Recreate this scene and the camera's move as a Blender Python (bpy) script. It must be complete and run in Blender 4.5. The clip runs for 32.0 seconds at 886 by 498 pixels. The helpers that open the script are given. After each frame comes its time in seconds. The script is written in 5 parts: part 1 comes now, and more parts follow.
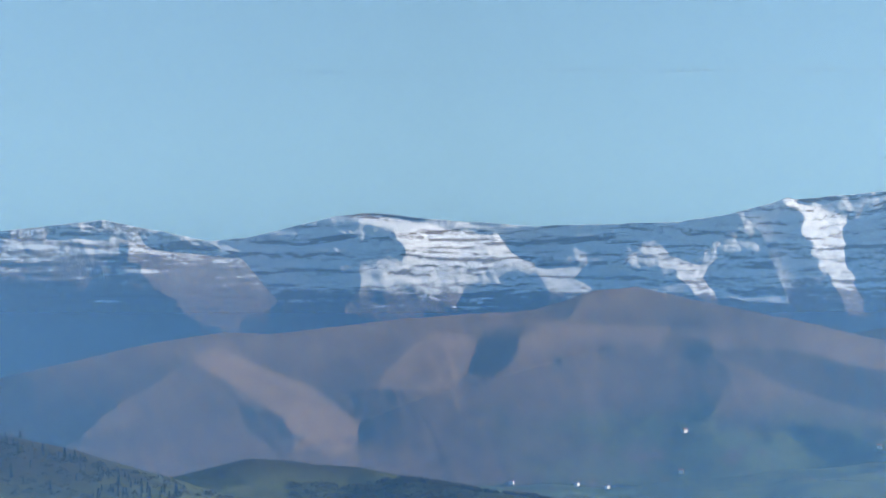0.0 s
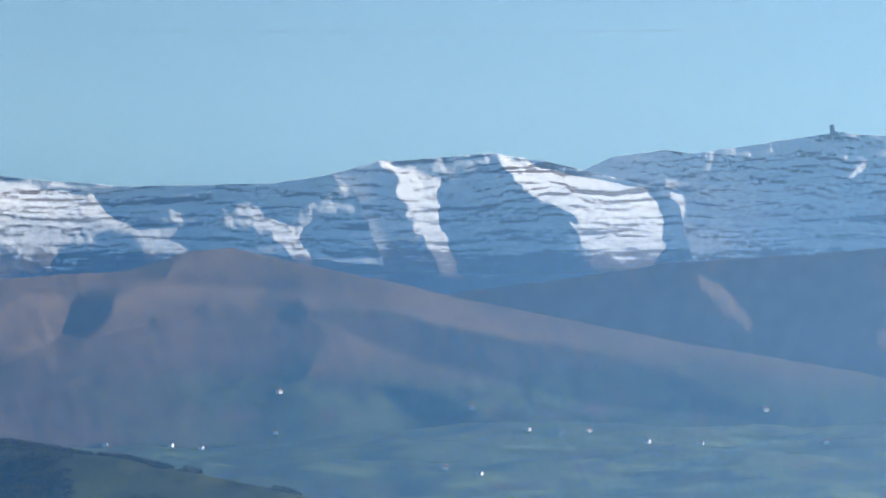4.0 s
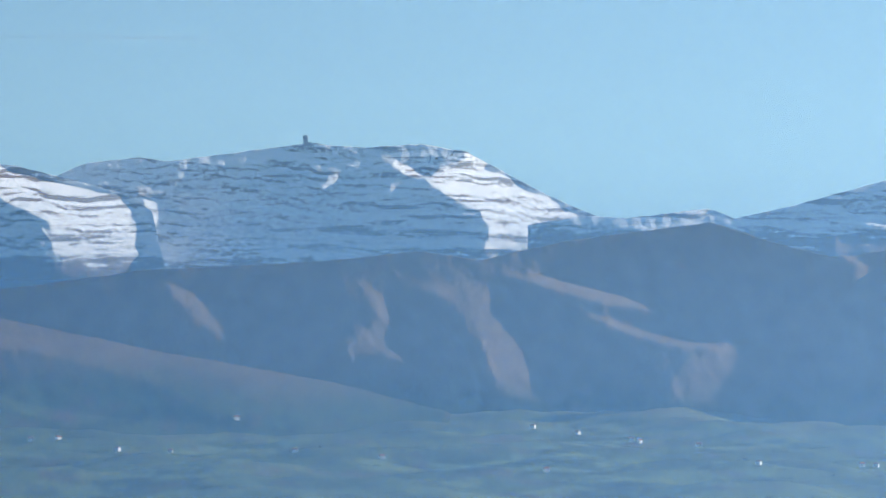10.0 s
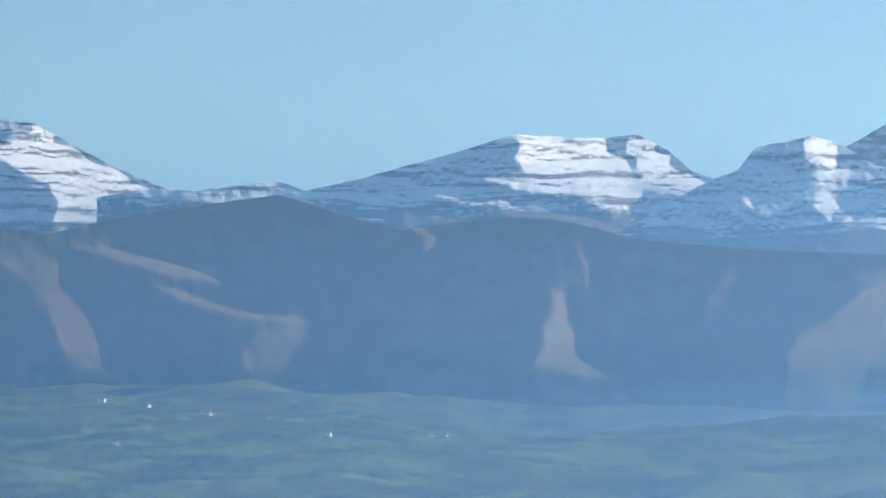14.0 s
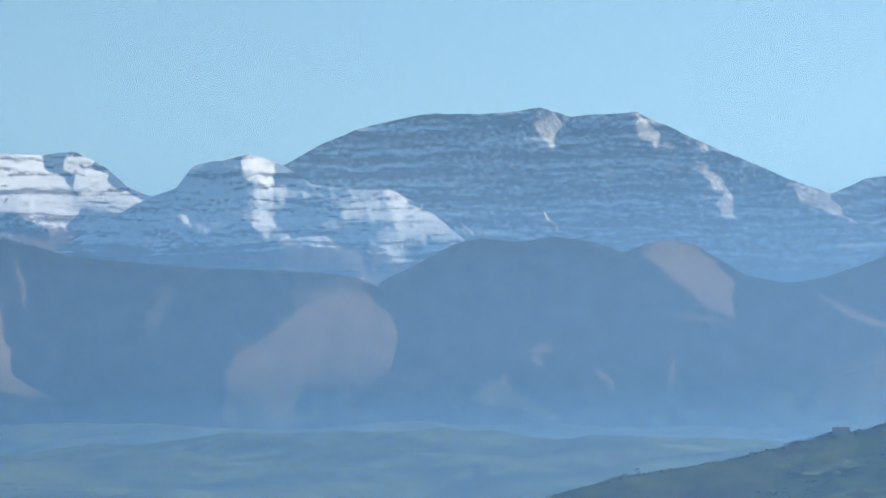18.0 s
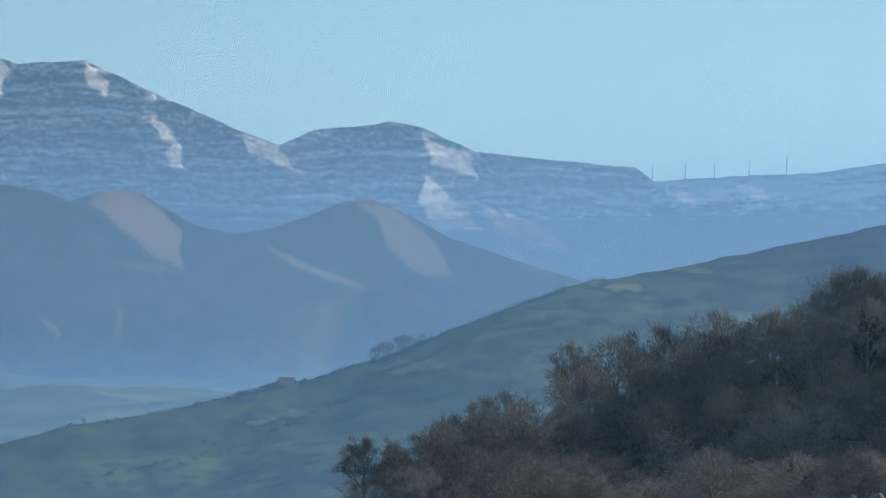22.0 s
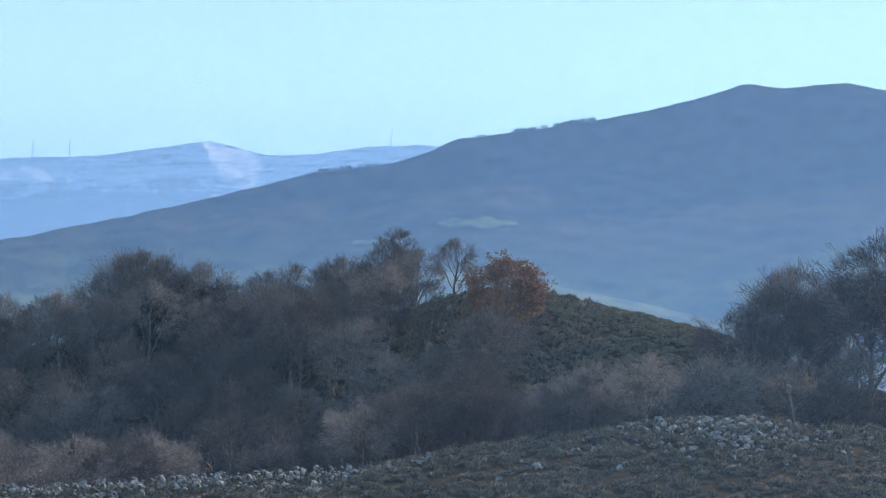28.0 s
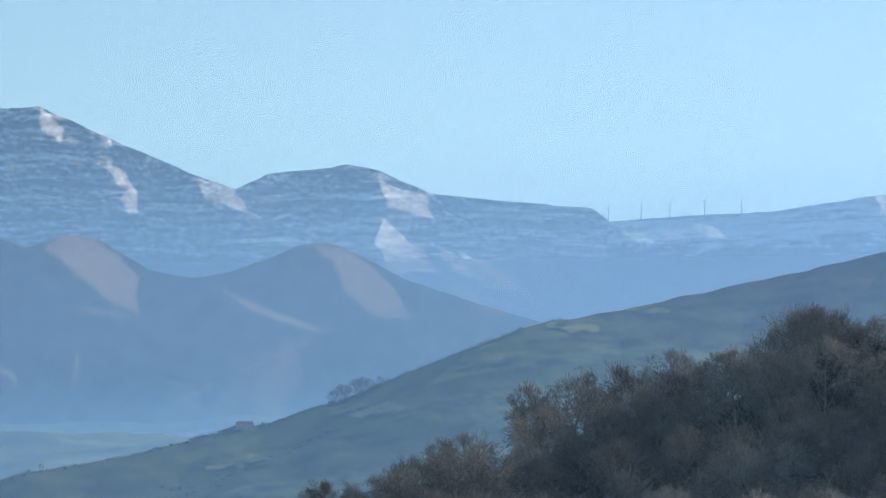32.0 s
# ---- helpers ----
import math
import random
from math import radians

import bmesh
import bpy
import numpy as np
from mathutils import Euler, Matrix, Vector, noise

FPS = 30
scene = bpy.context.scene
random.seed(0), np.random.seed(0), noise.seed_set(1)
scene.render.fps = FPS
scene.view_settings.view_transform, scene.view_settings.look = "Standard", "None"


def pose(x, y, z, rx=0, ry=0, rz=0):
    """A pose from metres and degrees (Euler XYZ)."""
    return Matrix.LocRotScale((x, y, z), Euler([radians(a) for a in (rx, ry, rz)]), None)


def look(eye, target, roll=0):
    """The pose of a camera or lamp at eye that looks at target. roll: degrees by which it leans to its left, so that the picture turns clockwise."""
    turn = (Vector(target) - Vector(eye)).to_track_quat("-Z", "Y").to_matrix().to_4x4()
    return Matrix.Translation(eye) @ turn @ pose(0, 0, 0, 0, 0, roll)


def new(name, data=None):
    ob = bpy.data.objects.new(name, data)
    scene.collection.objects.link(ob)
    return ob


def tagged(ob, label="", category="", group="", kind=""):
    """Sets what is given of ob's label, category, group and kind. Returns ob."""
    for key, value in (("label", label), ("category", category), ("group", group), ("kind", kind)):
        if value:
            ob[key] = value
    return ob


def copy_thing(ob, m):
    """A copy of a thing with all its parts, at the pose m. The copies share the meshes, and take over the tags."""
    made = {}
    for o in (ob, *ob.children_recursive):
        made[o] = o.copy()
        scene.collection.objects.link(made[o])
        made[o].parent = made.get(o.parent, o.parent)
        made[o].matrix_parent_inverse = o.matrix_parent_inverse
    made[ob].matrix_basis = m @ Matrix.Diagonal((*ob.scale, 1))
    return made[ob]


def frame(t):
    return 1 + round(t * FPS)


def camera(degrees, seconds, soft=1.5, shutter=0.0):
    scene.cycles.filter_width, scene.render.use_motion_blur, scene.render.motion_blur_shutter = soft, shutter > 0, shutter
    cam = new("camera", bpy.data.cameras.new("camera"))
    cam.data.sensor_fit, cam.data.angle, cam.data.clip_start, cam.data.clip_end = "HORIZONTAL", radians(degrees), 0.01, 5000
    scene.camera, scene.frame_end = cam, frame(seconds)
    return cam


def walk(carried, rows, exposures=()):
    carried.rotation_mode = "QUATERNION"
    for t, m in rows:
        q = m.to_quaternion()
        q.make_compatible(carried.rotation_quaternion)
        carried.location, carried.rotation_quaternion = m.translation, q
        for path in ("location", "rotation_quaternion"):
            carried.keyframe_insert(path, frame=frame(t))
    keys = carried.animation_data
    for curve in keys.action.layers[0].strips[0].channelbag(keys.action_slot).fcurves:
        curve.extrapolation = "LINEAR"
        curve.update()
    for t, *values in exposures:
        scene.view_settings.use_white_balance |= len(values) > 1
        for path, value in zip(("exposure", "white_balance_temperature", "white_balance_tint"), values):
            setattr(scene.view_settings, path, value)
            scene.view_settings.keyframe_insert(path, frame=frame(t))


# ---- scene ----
# A hand-held long lens turns slowly across a snowy range and back.
EYE = Vector((0, 0, 1.7))
cam = camera(15.0, 32.0, soft=1.0)
# seconds, heading (degrees to the right of +y), tilt, lean
TURNS = [
    (0.0, -0.004, 3.000, 0.045), (0.5, 0.870, 2.994, 0.078), (1.0, 1.775, 3.015, 0.020), (1.5, 2.505, 2.924, -0.036),
    (2.0, 3.587, 2.640, 0.027), (2.5, 4.373, 2.537, -0.183), (3.0, 5.115, 2.421, -0.052), (3.5, 5.926, 2.355, 0.067),
    (5.5, 9.037, 2.346, 0.068), (6.0, 9.278, 2.360, 0.024), (6.5, 10.977, 2.338, 0.188), (7.0, 11.602, 2.280, 0.330),
    (7.5, 12.337, 2.414, 0.231), (8.0, 12.741, 2.503, 0.034), (8.5, 12.861, 2.539, -0.218), (9.0, 13.927, 2.472, -0.131),
    (9.5, 14.518, 2.434, -0.277), (10.0, 15.854, 2.482, -0.330), (10.5, 16.778, 2.405, -0.333), (11.0, 18.517, 2.258, -0.304),
    (11.5, 18.234, 2.327, -0.393), (12.0, 19.679, 2.524, -0.510), (12.5, 20.818, 2.488, -0.519), (13.0, 21.259, 2.335, -0.119),
    (13.5, 22.129, 2.068, 0.120), (14.0, 23.174, 2.026, 0.140), (14.5, 24.506, 2.272, -0.003), (15.0, 25.722, 2.489, 0.217),
    (15.5, 27.021, 2.584, 0.295), (17.5, 30.556, 2.462, 0.128), (18.0, 32.731, 2.288, 0.345), (18.5, 33.908, 2.131, 0.465),
    (19.0, 34.758, 2.115, 0.402), (19.5, 35.546, 2.124, 0.345), (20.0, 36.242, 1.953, 0.431), (20.5, 37.892, 1.638, 0.468),
    (21.0, 38.627, 1.538, 0.316), (21.5, 40.439, 1.496, 0.013), (22.0, 42.114, 1.393, 0.149), (22.5, 43.312, 1.260, -0.061),
    (23.0, 46.342, 1.173, -0.260), (23.5, 48.136, 1.162, -0.423), (24.0, 51.149, 0.986, -0.484), (24.5, 53.604, 0.809, -0.252),
    (25.0, 54.514, 0.734, -0.442), (25.5, 55.595, 0.718, -0.473), (27.5, 55.322, 1.305, -0.110), (28.0, 54.284, 1.065, 0.090),
    (28.5, 52.507, 0.870, -0.051), (29.0, 50.647, 1.515, 0.097), (29.5, 48.645, 1.392, 0.319), (30.0, 47.725, 1.373, 0.536),
    (30.5, 46.823, 1.448, 0.482), (31.0, 45.591, 1.466, 0.533), (31.5, 44.115, 1.631, 0.574), (32.0, 42.859, 2.105, 0.774)]


def heading(az, el, lean):
    a, e = radians(az), radians(el)
    way = Vector((math.sin(a) * math.cos(e), math.cos(a) * math.cos(e), math.sin(e)))
    return look(EYE, EYE + way, -lean)


walk(cam, [(t, heading(az, el, lean)) for t, az, el, lean in TURNS],
     [(0, 1.22, 6500, 10), (6, 1.16, 6500, 10), (13, 0.95, 6500, 9), (18, 0.78, 6500, 9), (19, 0.76, 6500, 9), (22.5, 0.56, 6900, 9), (25, 0.84, 6900, 11), (28, 1.02, 6600, 18), (30, 1.0, 6900, 14), (32, 0.84, 6900, 12)])

# ---- sky, sun ----
SUN_AZ, SUN_EL = 90.0, 21.0
world = bpy.data.worlds.new("sky")
scene.world = world
world.use_nodes = True
wt = world.node_tree
sky = wt.nodes.new("ShaderNodeTexSky")
sky.sky_type = "NISHITA"
sky.sun_disc = False
sky.sun_elevation = radians(SUN_EL)
sky.sun_rotation = radians(SUN_AZ)
sky.air_density, sky.dust_density, sky.ozone_density = 1.0, 0.0, 2.0
# the clear winter sky stays deep blue down to the peaks
tc, lift, unit = wt.nodes.new("ShaderNodeTexCoord"), wt.nodes.new("ShaderNodeVectorMath"), wt.nodes.new("ShaderNodeVectorMath")
lift.inputs[1].default_value = (0, 0, 0.13)
unit.operation = "NORMALIZE"
wt.links.new(tc.outputs["Generated"], lift.inputs[0])
wt.links.new(lift.outputs[0], unit.inputs[0])
wt.links.new(unit.outputs[0], sky.inputs[0])
cool = wt.nodes.new("ShaderNodeMix")
cool.data_type, cool.blend_type = "RGBA", "MULTIPLY"
cool.inputs[0].default_value = 1.0
cool.inputs[7].default_value = (0.98, 1.0, 0.83, 1)
wt.links.new(sky.outputs[0], cool.inputs[6])
wt.links.new(cool.outputs[2], wt.nodes["Background"].inputs[0])
wt.nodes["Background"].inputs[1].default_value = 0.12
sun = new("sun", bpy.data.lights.new("sun", "SUN"))
sun.data.energy, sun.data.angle, sun.data.color = 5.0, radians(0.5), (1.0, 0.90, 0.76)
sa, se = radians(SUN_AZ), radians(SUN_EL)
sun.matrix_world = look((0, 0, 900), (-math.sin(sa) * math.cos(se), -math.cos(sa) * math.cos(se), 900 - math.sin(se)))

# ---- helpers of the landscape ----
def tree_of(m):
    m.use_nodes = True
    return m.node_tree


class Mat:
    """A small builder for node materials on object coordinates (metres)."""

    def __init__(self, name):
        self.m = bpy.data.materials.new(name)
        self.t = tree_of(self.m)
        self.n, self.l = self.t.nodes, self.t.links
        self.b = self.n["Principled BSDF"]
        self.b.inputs["Roughness"].default_value = 0.9
        self.b.inputs["Specular IOR Level"].default_value = 0.0
        self.co = self.n.new("ShaderNodeTexCoord").outputs["Object"]
        self.geo = self.n.new("ShaderNodeNewGeometry")

    def put(self, socket, value):
        if isinstance(value, bpy.types.NodeSocket):
            self.l.new(value, socket)
        else:
            socket.default_value = value

    def noise(self, size, detail=4, rough=0.6, stretch=(1, 1, 1), warp=0.0, tilt=0.0):
        mp = self.n.new("ShaderNodeMapping")
        mp.inputs["Scale"].default_value = [s / size for s in stretch]
        src = self.co
        if tilt:
            turn = self.n.new("ShaderNodeMapping")
            turn.inputs["Rotation"].default_value = (0, radians(tilt), 0)
            self.l.new(self.co, turn.inputs["Vector"])
            src = turn.outputs[0]
        self.l.new(src, mp.inputs["Vector"])
        nz = self.n.new("ShaderNodeTexNoise")
        nz.inputs["Scale"].default_value = 1.0
        nz.inputs["Detail"].default_value = detail
        nz.inputs["Roughness"].default_value = rough
        nz.inputs["Distortion"].default_value = warp
        self.l.new(mp.outputs[0], nz.inputs["Vector"])
        return nz.outputs["Fac"]

    def cells(self, size, stretch=(1, 1, 1), out="Color"):
        mp = self.n.new("ShaderNodeMapping")
        mp.inputs["Scale"].default_value = [s / size for s in stretch]
        self.l.new(self.co, mp.inputs["Vector"])
        v = self.n.new("ShaderNodeTexVoronoi")
        v.inputs["Scale"].default_value = 1.0
        self.l.new(mp.outputs[0], v.inputs["Vector"])
        return v.outputs[out]

    def math(self, op, a, b=0.0, c=0.0):
        nd = self.n.new("ShaderNodeMath")
        nd.operation = op
        for i, v in enumerate((a, b, c)):
            self.put(nd.inputs[i], v)
        return nd.outputs[0]

    def ramp(self, v, lo, hi):
        nd = self.n.new("ShaderNodeMapRange")
        nd.interpolation_type = "SMOOTHSTEP"
        self.put(nd.inputs[0], v)
        nd.inputs[1].default_value, nd.inputs[2].default_value = lo, hi
        return nd.outputs[0]

    def mix(self, f, a, b):
        nd = self.n.new("ShaderNodeMix")
        nd.data_type = "RGBA"
        self.put(nd.inputs[0], f)
        self.put(nd.inputs[6], a if isinstance(a, bpy.types.NodeSocket) else (*a, 1))
        self.put(nd.inputs[7], b if isinstance(b, bpy.types.NodeSocket) else (*b, 1))
        return nd.outputs[2]

    def axis(self, v, k):
        nd = self.n.new("ShaderNodeSeparateXYZ")
        self.l.new(v, nd.inputs[0])
        return nd.outputs[k]

    def attr(self, name):
        nd = self.n.new("ShaderNodeAttribute")
        nd.attribute_name = name
        return nd.outputs["Fac"]

    def bump(self, h, depth, strength=1.0):
        nd = self.n.new("ShaderNodeBump")
        nd.inputs["Distance"].default_value = depth
        nd.inputs["Strength"].default_value = strength
        self.put(nd.inputs["Height"], h)
        self.l.new(nd.outputs[0], self.b.inputs["Normal"])

    def colour(self, c):
        self.put(self.b.inputs["Base Color"], c if isinstance(c, bpy.types.NodeSocket) else (*c, 1))
        return self.m


def hashed(i, j, seed):
    h = (i.astype(np.int64) * 374761393 + j.astype(np.int64) * 668265263 + seed * 974634777) & 0xFFFFFFFF
    h = ((h ^ (h >> 13)) * 1274126177) & 0xFFFFFFFF
    return ((h ^ (h >> 16)) & 0xFFFF) / 32767.5 - 1.0


def value_noise(x, y, seed=0):
    i, j = np.floor(x), np.floor(y)
    u, v = x - i, y - j
    u, v = u * u * (3 - 2 * u), v * v * (3 - 2 * v)
    a, b = hashed(i, j, seed), hashed(i + 1, j, seed)
    c, d = hashed(i, j + 1, seed), hashed(i + 1, j + 1, seed)
    return (a * (1 - u) + b * u) * (1 - v) + (c * (1 - u) + d * u) * v


def fbm(x, y, seed=0, octaves=4, gain=0.5):
    s, amp, tot = 0.0, 1.0, 0.0
    for o in range(octaves):
        s = s + amp * value_noise(x * 2 ** o + 17.3 * o, y * 2 ** o - 9.1 * o, seed + o)
        tot += amp
        amp *= gain
    return s / tot


def at(az, el, r):
    """The place seen under a heading and a height angle from the eye, r metres off."""
    a = radians(az)
    return np.array((r * math.sin(a), r * math.cos(a), EYE.z + r * math.tan(radians(el))))


class Ridge:
    """A crest line from which the ground falls away: left and right slopes, roundness, reach."""

    def __init__(self, pts, left=0.7, right=None, round_=2.0, reach=1e9):
        self.p = [at(*q) for q in pts]
        self.left, self.right = left, left if right is None else right
        self.c, self.reach = round_, reach


def relief(ridges, X, Y, soft, floor):
    """The ground under the ridges, and the distance from the nearest crest."""
    Z = np.full(X.shape, floor, float)
    D = np.full(X.shape, 1e9)
    for g in ridges:
        best = np.full(X.shape, -1e9)
        for a, b in zip(g.p[:-1], g.p[1:]):
            ex, ey = b[0] - a[0], b[1] - a[1]
            L2 = ex * ex + ey * ey + 1e-9
            t = np.clip(((X - a[0]) * ex + (Y - a[1]) * ey) / L2, 0, 1)
            dx, dy = X - a[0] - t * ex, Y - a[1] - t * ey
            d = np.hypot(dx, dy)
            side = np.clip((ex * dy - ey * dx) / (np.sqrt(L2) * (d + 1e-6)) * 0.5 + 0.5, 0, 1)
            s = g.right + (g.left - g.right) * side
            e = np.sqrt(d * d + g.c * g.c) - g.c
            z = a[2] + t * (b[2] - a[2]) - s * e / (1 + e / g.reach)
            best = np.maximum(best, z)
            D = np.minimum(D, d)
        hi, lo = np.maximum(Z, best), np.minimum(Z, best)
        Z = hi + soft * np.log1p(np.exp(np.clip((lo - hi) / soft, -40, 0)))
    return Z, D


def terrain(name, az0, az1, daz, r0, r1, rows, height, material, floor=-400.0, power=1.0):
    """A sheet of ground over a sector, its heights from height(X, Y)."""
    az = np.radians(np.arange(az0, az1 + daz / 2, daz))
    r = r0 + (r1 - r0) * np.linspace(0, 1, rows) ** power
    A, R = np.meshgrid(az, r)
    X, Y = R * np.sin(A), R * np.cos(A)
    Z = height(X, Y)
    return sheet(name, X, Y, Z, material)


def sheet(name, X, Y, Z, material):
    n, m = X.shape
    me = bpy.data.meshes.new(name)
    co = np.stack([X, Y, Z], -1).reshape(-1, 3).astype(np.float32)
    i = np.arange(n * m).reshape(n, m)
    quads = np.stack([i[:-1, :-1], i[:-1, 1:], i[1:, 1:], i[1:, :-1]], -1).reshape(-1, 4)
    me.vertices.add(len(co))
    me.vertices.foreach_set("co", co.ravel())
    me.loops.add(quads.size)
    me.loops.foreach_set("vertex_index", quads.ravel().astype(np.int32))
    me.polygons.add(len(quads))
    me.polygons.foreach_set("loop_start", np.arange(0, quads.size, 4, dtype=np.int32))
    me.polygons.foreach_set("use_smooth", np.ones(len(quads), bool))
    me.update(calc_edges=True)
    me.materials.append(material)
    return new(name, me)


# ---- materials ----
def snow_rock(name, line, spread, ground, bare=0.5, tilt=0.0, streak=0.0, cling=0.4, soft=0.1):
    """Snow on ledges above a height line, thin rock bands and steep faces bare, heath below."""
    m = Mat(name)
    z = m.axis(m.co, 2)
    up = m.axis(m.geo.outputs["Normal"], 2)
    n1, n2, n3 = m.noise(45, 5, 0.65), m.noise(7, 4, 0.6), m.noise(2.4, 3, 0.7, (1, 1, 1.8))
    beds = m.noise(4.6, 3, 0.55, (0.05, 0.05, 1.0), 0.25, tilt)
    thin = m.noise(2.1, 2, 0.5, (0.06, 0.06, 1.0), 0.3, tilt)
    high = m.math("MULTIPLY_ADD", m.math("SUBTRACT", n1, 0.5), spread * 1.6, z)
    cover = m.ramp(high, line - spread * 0.5, line + spread * 0.5)
    lie = m.math("MULTIPLY_ADD", m.attr("ledge"), cling * 0.4, 0.72)
    for n, k in ((n2, 0.36 if not streak else 0.5), (n3, 0.40 if not streak else 0.14), (beds, 0.26 if not streak else 0.12), (thin, 0.16 if not streak else 0.06)) + (((m.noise(9, 4, 0.65, (1, 1, 0.16), 0.6), streak),) if streak else ()):
        lie = m.math("ADD", lie, m.math("MULTIPLY", m.math("SUBTRACT", n, 0.5), k))
    # little snow is left low down, only in the hollows
    lie = m.math("MULTIPLY_ADD", m.math("SUBTRACT", cover, 1.0), 0.29, lie)
    snow = m.ramp(lie, bare - soft * 0.5, bare + soft)
    rock = m.mix(n3, (0.17, 0.16, 0.15), (0.36, 0.34, 0.31))
    rock = m.mix(m.ramp(thin, 0.35, 0.65), rock, (0.22, 0.18, 0.15))
    soil = m.mix(m.ramp(n2, 0.35, 0.7), ground, [c * 0.6 for c in ground])
    base = m.mix(m.ramp(m.math("ADD", up, m.math("MULTIPLY", n2, 0.2)), 0.78, 0.94), rock, soil)
    base = m.mix(m.math("SUBTRACT", 1.0, cover), base, soil)
    white = m.mix(n3, (0.80, 0.81, 0.83), (0.88, 0.88, 0.89))
    m.bump(m.math("ADD", n3, beds), 1.6, 0.7)
    return m.colour(m.mix(snow, base, white))


def heath(name, brown, green, line, spread, patch=60, east=None, vary=0.74):
    """Bracken and dry grass with greener meadow below a line."""
    m = Mat(name)
    z = m.axis(m.co, 2)
    n1, n2, n3 = m.noise(patch * 2, 5, 0.6), m.noise(patch * 0.3, 5, 0.65), m.noise(2.5, 3, 0.7)
    low = m.ramp(m.math("MULTIPLY_ADD", m.math("SUBTRACT", n1, 0.5), -spread * 2.5, z), line + spread, line - spread)
    if east:
        low = m.math("MULTIPLY", low, m.ramp(m.math("MULTIPLY_ADD", n1, 260, m.axis(m.co, 0)), *east))
    b = m.mix(m.ramp(n2, 0.3, 0.7), brown, [c * vary for c in brown])
    b = m.mix(m.ramp(n3, 0.6, 0.75), b, [c * 0.45 for c in brown])
    g = m.mix(m.ramp(n2, 0.35, 0.65), green, [green[0] * 1.2, green[1] * 1.1, green[2]])
    fields = m.axis(m.cells(patch * 0.9, (1, 1, 0.05)), 0)
    g = m.mix(m.math("MULTIPLY", fields, 0.8), g, [c * 0.4 for c in green])
    g = m.mix(m.ramp(m.noise(patch * 0.8, 5, 0.7), 0.52, 0.66), g, [c * 0.6 for c in brown])
    g = m.mix(m.ramp(m.noise(patch * 0.55, 6, 0.75), 0.50, 0.60), g, (0.06, 0.07, 0.035))
    m.bump(n3, 0.5, 0.5)
    return m.colour(m.mix(low, b, g))


def haze_veil(name, density, top, low, bank=None):
    """Blue imitation of haze: mostly lets the view through, denser near the valley floor."""
    m = Mat(name)
    m.n.remove(m.b)
    out = m.n["Material Output"]
    z = m.axis(m.co, 2)
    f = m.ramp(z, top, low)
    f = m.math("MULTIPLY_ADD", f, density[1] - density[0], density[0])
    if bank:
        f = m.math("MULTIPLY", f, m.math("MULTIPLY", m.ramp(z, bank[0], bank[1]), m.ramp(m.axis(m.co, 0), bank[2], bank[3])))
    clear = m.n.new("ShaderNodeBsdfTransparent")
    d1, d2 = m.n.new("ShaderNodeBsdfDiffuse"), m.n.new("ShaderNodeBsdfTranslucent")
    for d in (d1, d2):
        # the blue of the haze is put in as the sheet's own colour
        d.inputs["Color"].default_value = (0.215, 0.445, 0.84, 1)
    half, both = m.n.new("ShaderNodeMixShader"), m.n.new("ShaderNodeMixShader")
    half.inputs[0].default_value = 0.5
    m.l.new(d1.outputs[0], half.inputs[1])
    m.l.new(d2.outputs[0], half.inputs[2])
    m.l.new(f, both.inputs[0])
    m.l.new(clear.outputs[0], both.inputs[1])
    m.l.new(half.outputs[0], both.inputs[2])
    m.l.new(both.outputs[0], out.inputs["Surface"])
    return m.m


BROWN = (0.20, 0.135, 0.085)
limestone = snow_rock("snowy_limestone", 168, 46, BROWN, 0.63, 1.5, cling=0.8)
limestone_tilted = snow_rock("snowy_tilted_limestone", 172, 46, BROWN, 0.63, 3.5, cling=0.8)
crag_rock = snow_rock("crag_limestone", 208, 44, BROWN, 0.63, 1.5, cling=0.8)
limestone_dry = snow_rock("patchy_snow_limestone", 190, 80, BROWN, 0.70, cling=0.5)
massif_rock = snow_rock("steep_snowy_limestone", 150, 60, BROWN, 0.72, -1.0, 0.62, 0.95, 0.3)
massif_dark = snow_rock("dark_cliff_limestone", 150, 60, BROWN, 0.71, -1.0, 0.55, 0.95, 0.3)
plateau_snow = snow_rock("plateau_snow", 150, 50, (0.16, 0.13, 0.09), 0.64, 0.0, cling=0.3)
moor = heath("brown_moor", (0.28, 0.19, 0.12), (0.13, 0.165, 0.065), 12, 26, 60, (110, 330))
dry_slope = heath("dry_grass_slopes", (0.31, 0.225, 0.165), (0.15, 0.16, 0.08), 8, 30)
meadow = heath("valley_meadow", (0.17, 0.135, 0.085), (0.13, 0.17, 0.065), -4, 30, 62)
slope_grass = heath("hillside_grass", (0.10, 0.085, 0.065), (0.14, 0.17, 0.065), 20, 13, 40, vary=0.5)
pale_pasture = heath("pale_pasture", (0.24, 0.22, 0.12), (0.21, 0.23, 0.10), 200, 10, 30)
near_hill_grass = heath("rough_hill_grass", (0.045, 0.042, 0.026), (0.085, 0.10, 0.04), -14, 6, 30)
scrub_ground = heath("scrub_ground", (0.09, 0.07, 0.045), (0.05, 0.05, 0.025), -20, 6, 8)

# ---- the snowy range, from east to west ----
def facets(*faces):
    """Faces turned towards the sun: how far, then the corners (heading, height angle)."""
    return faces


def inside(A, E, corners):
    """Which of the points lie within the corners."""
    hit = np.zeros(A.shape, bool)
    for (a0, e0), (a1, e1) in zip(corners, corners[1:] + corners[:1]):
        if e0 != e1:
            hit ^= ((E > e0) != (E > e1)) & (A < a0 + (E - e0) * (a1 - a0) / (e1 - e0))
    return hit


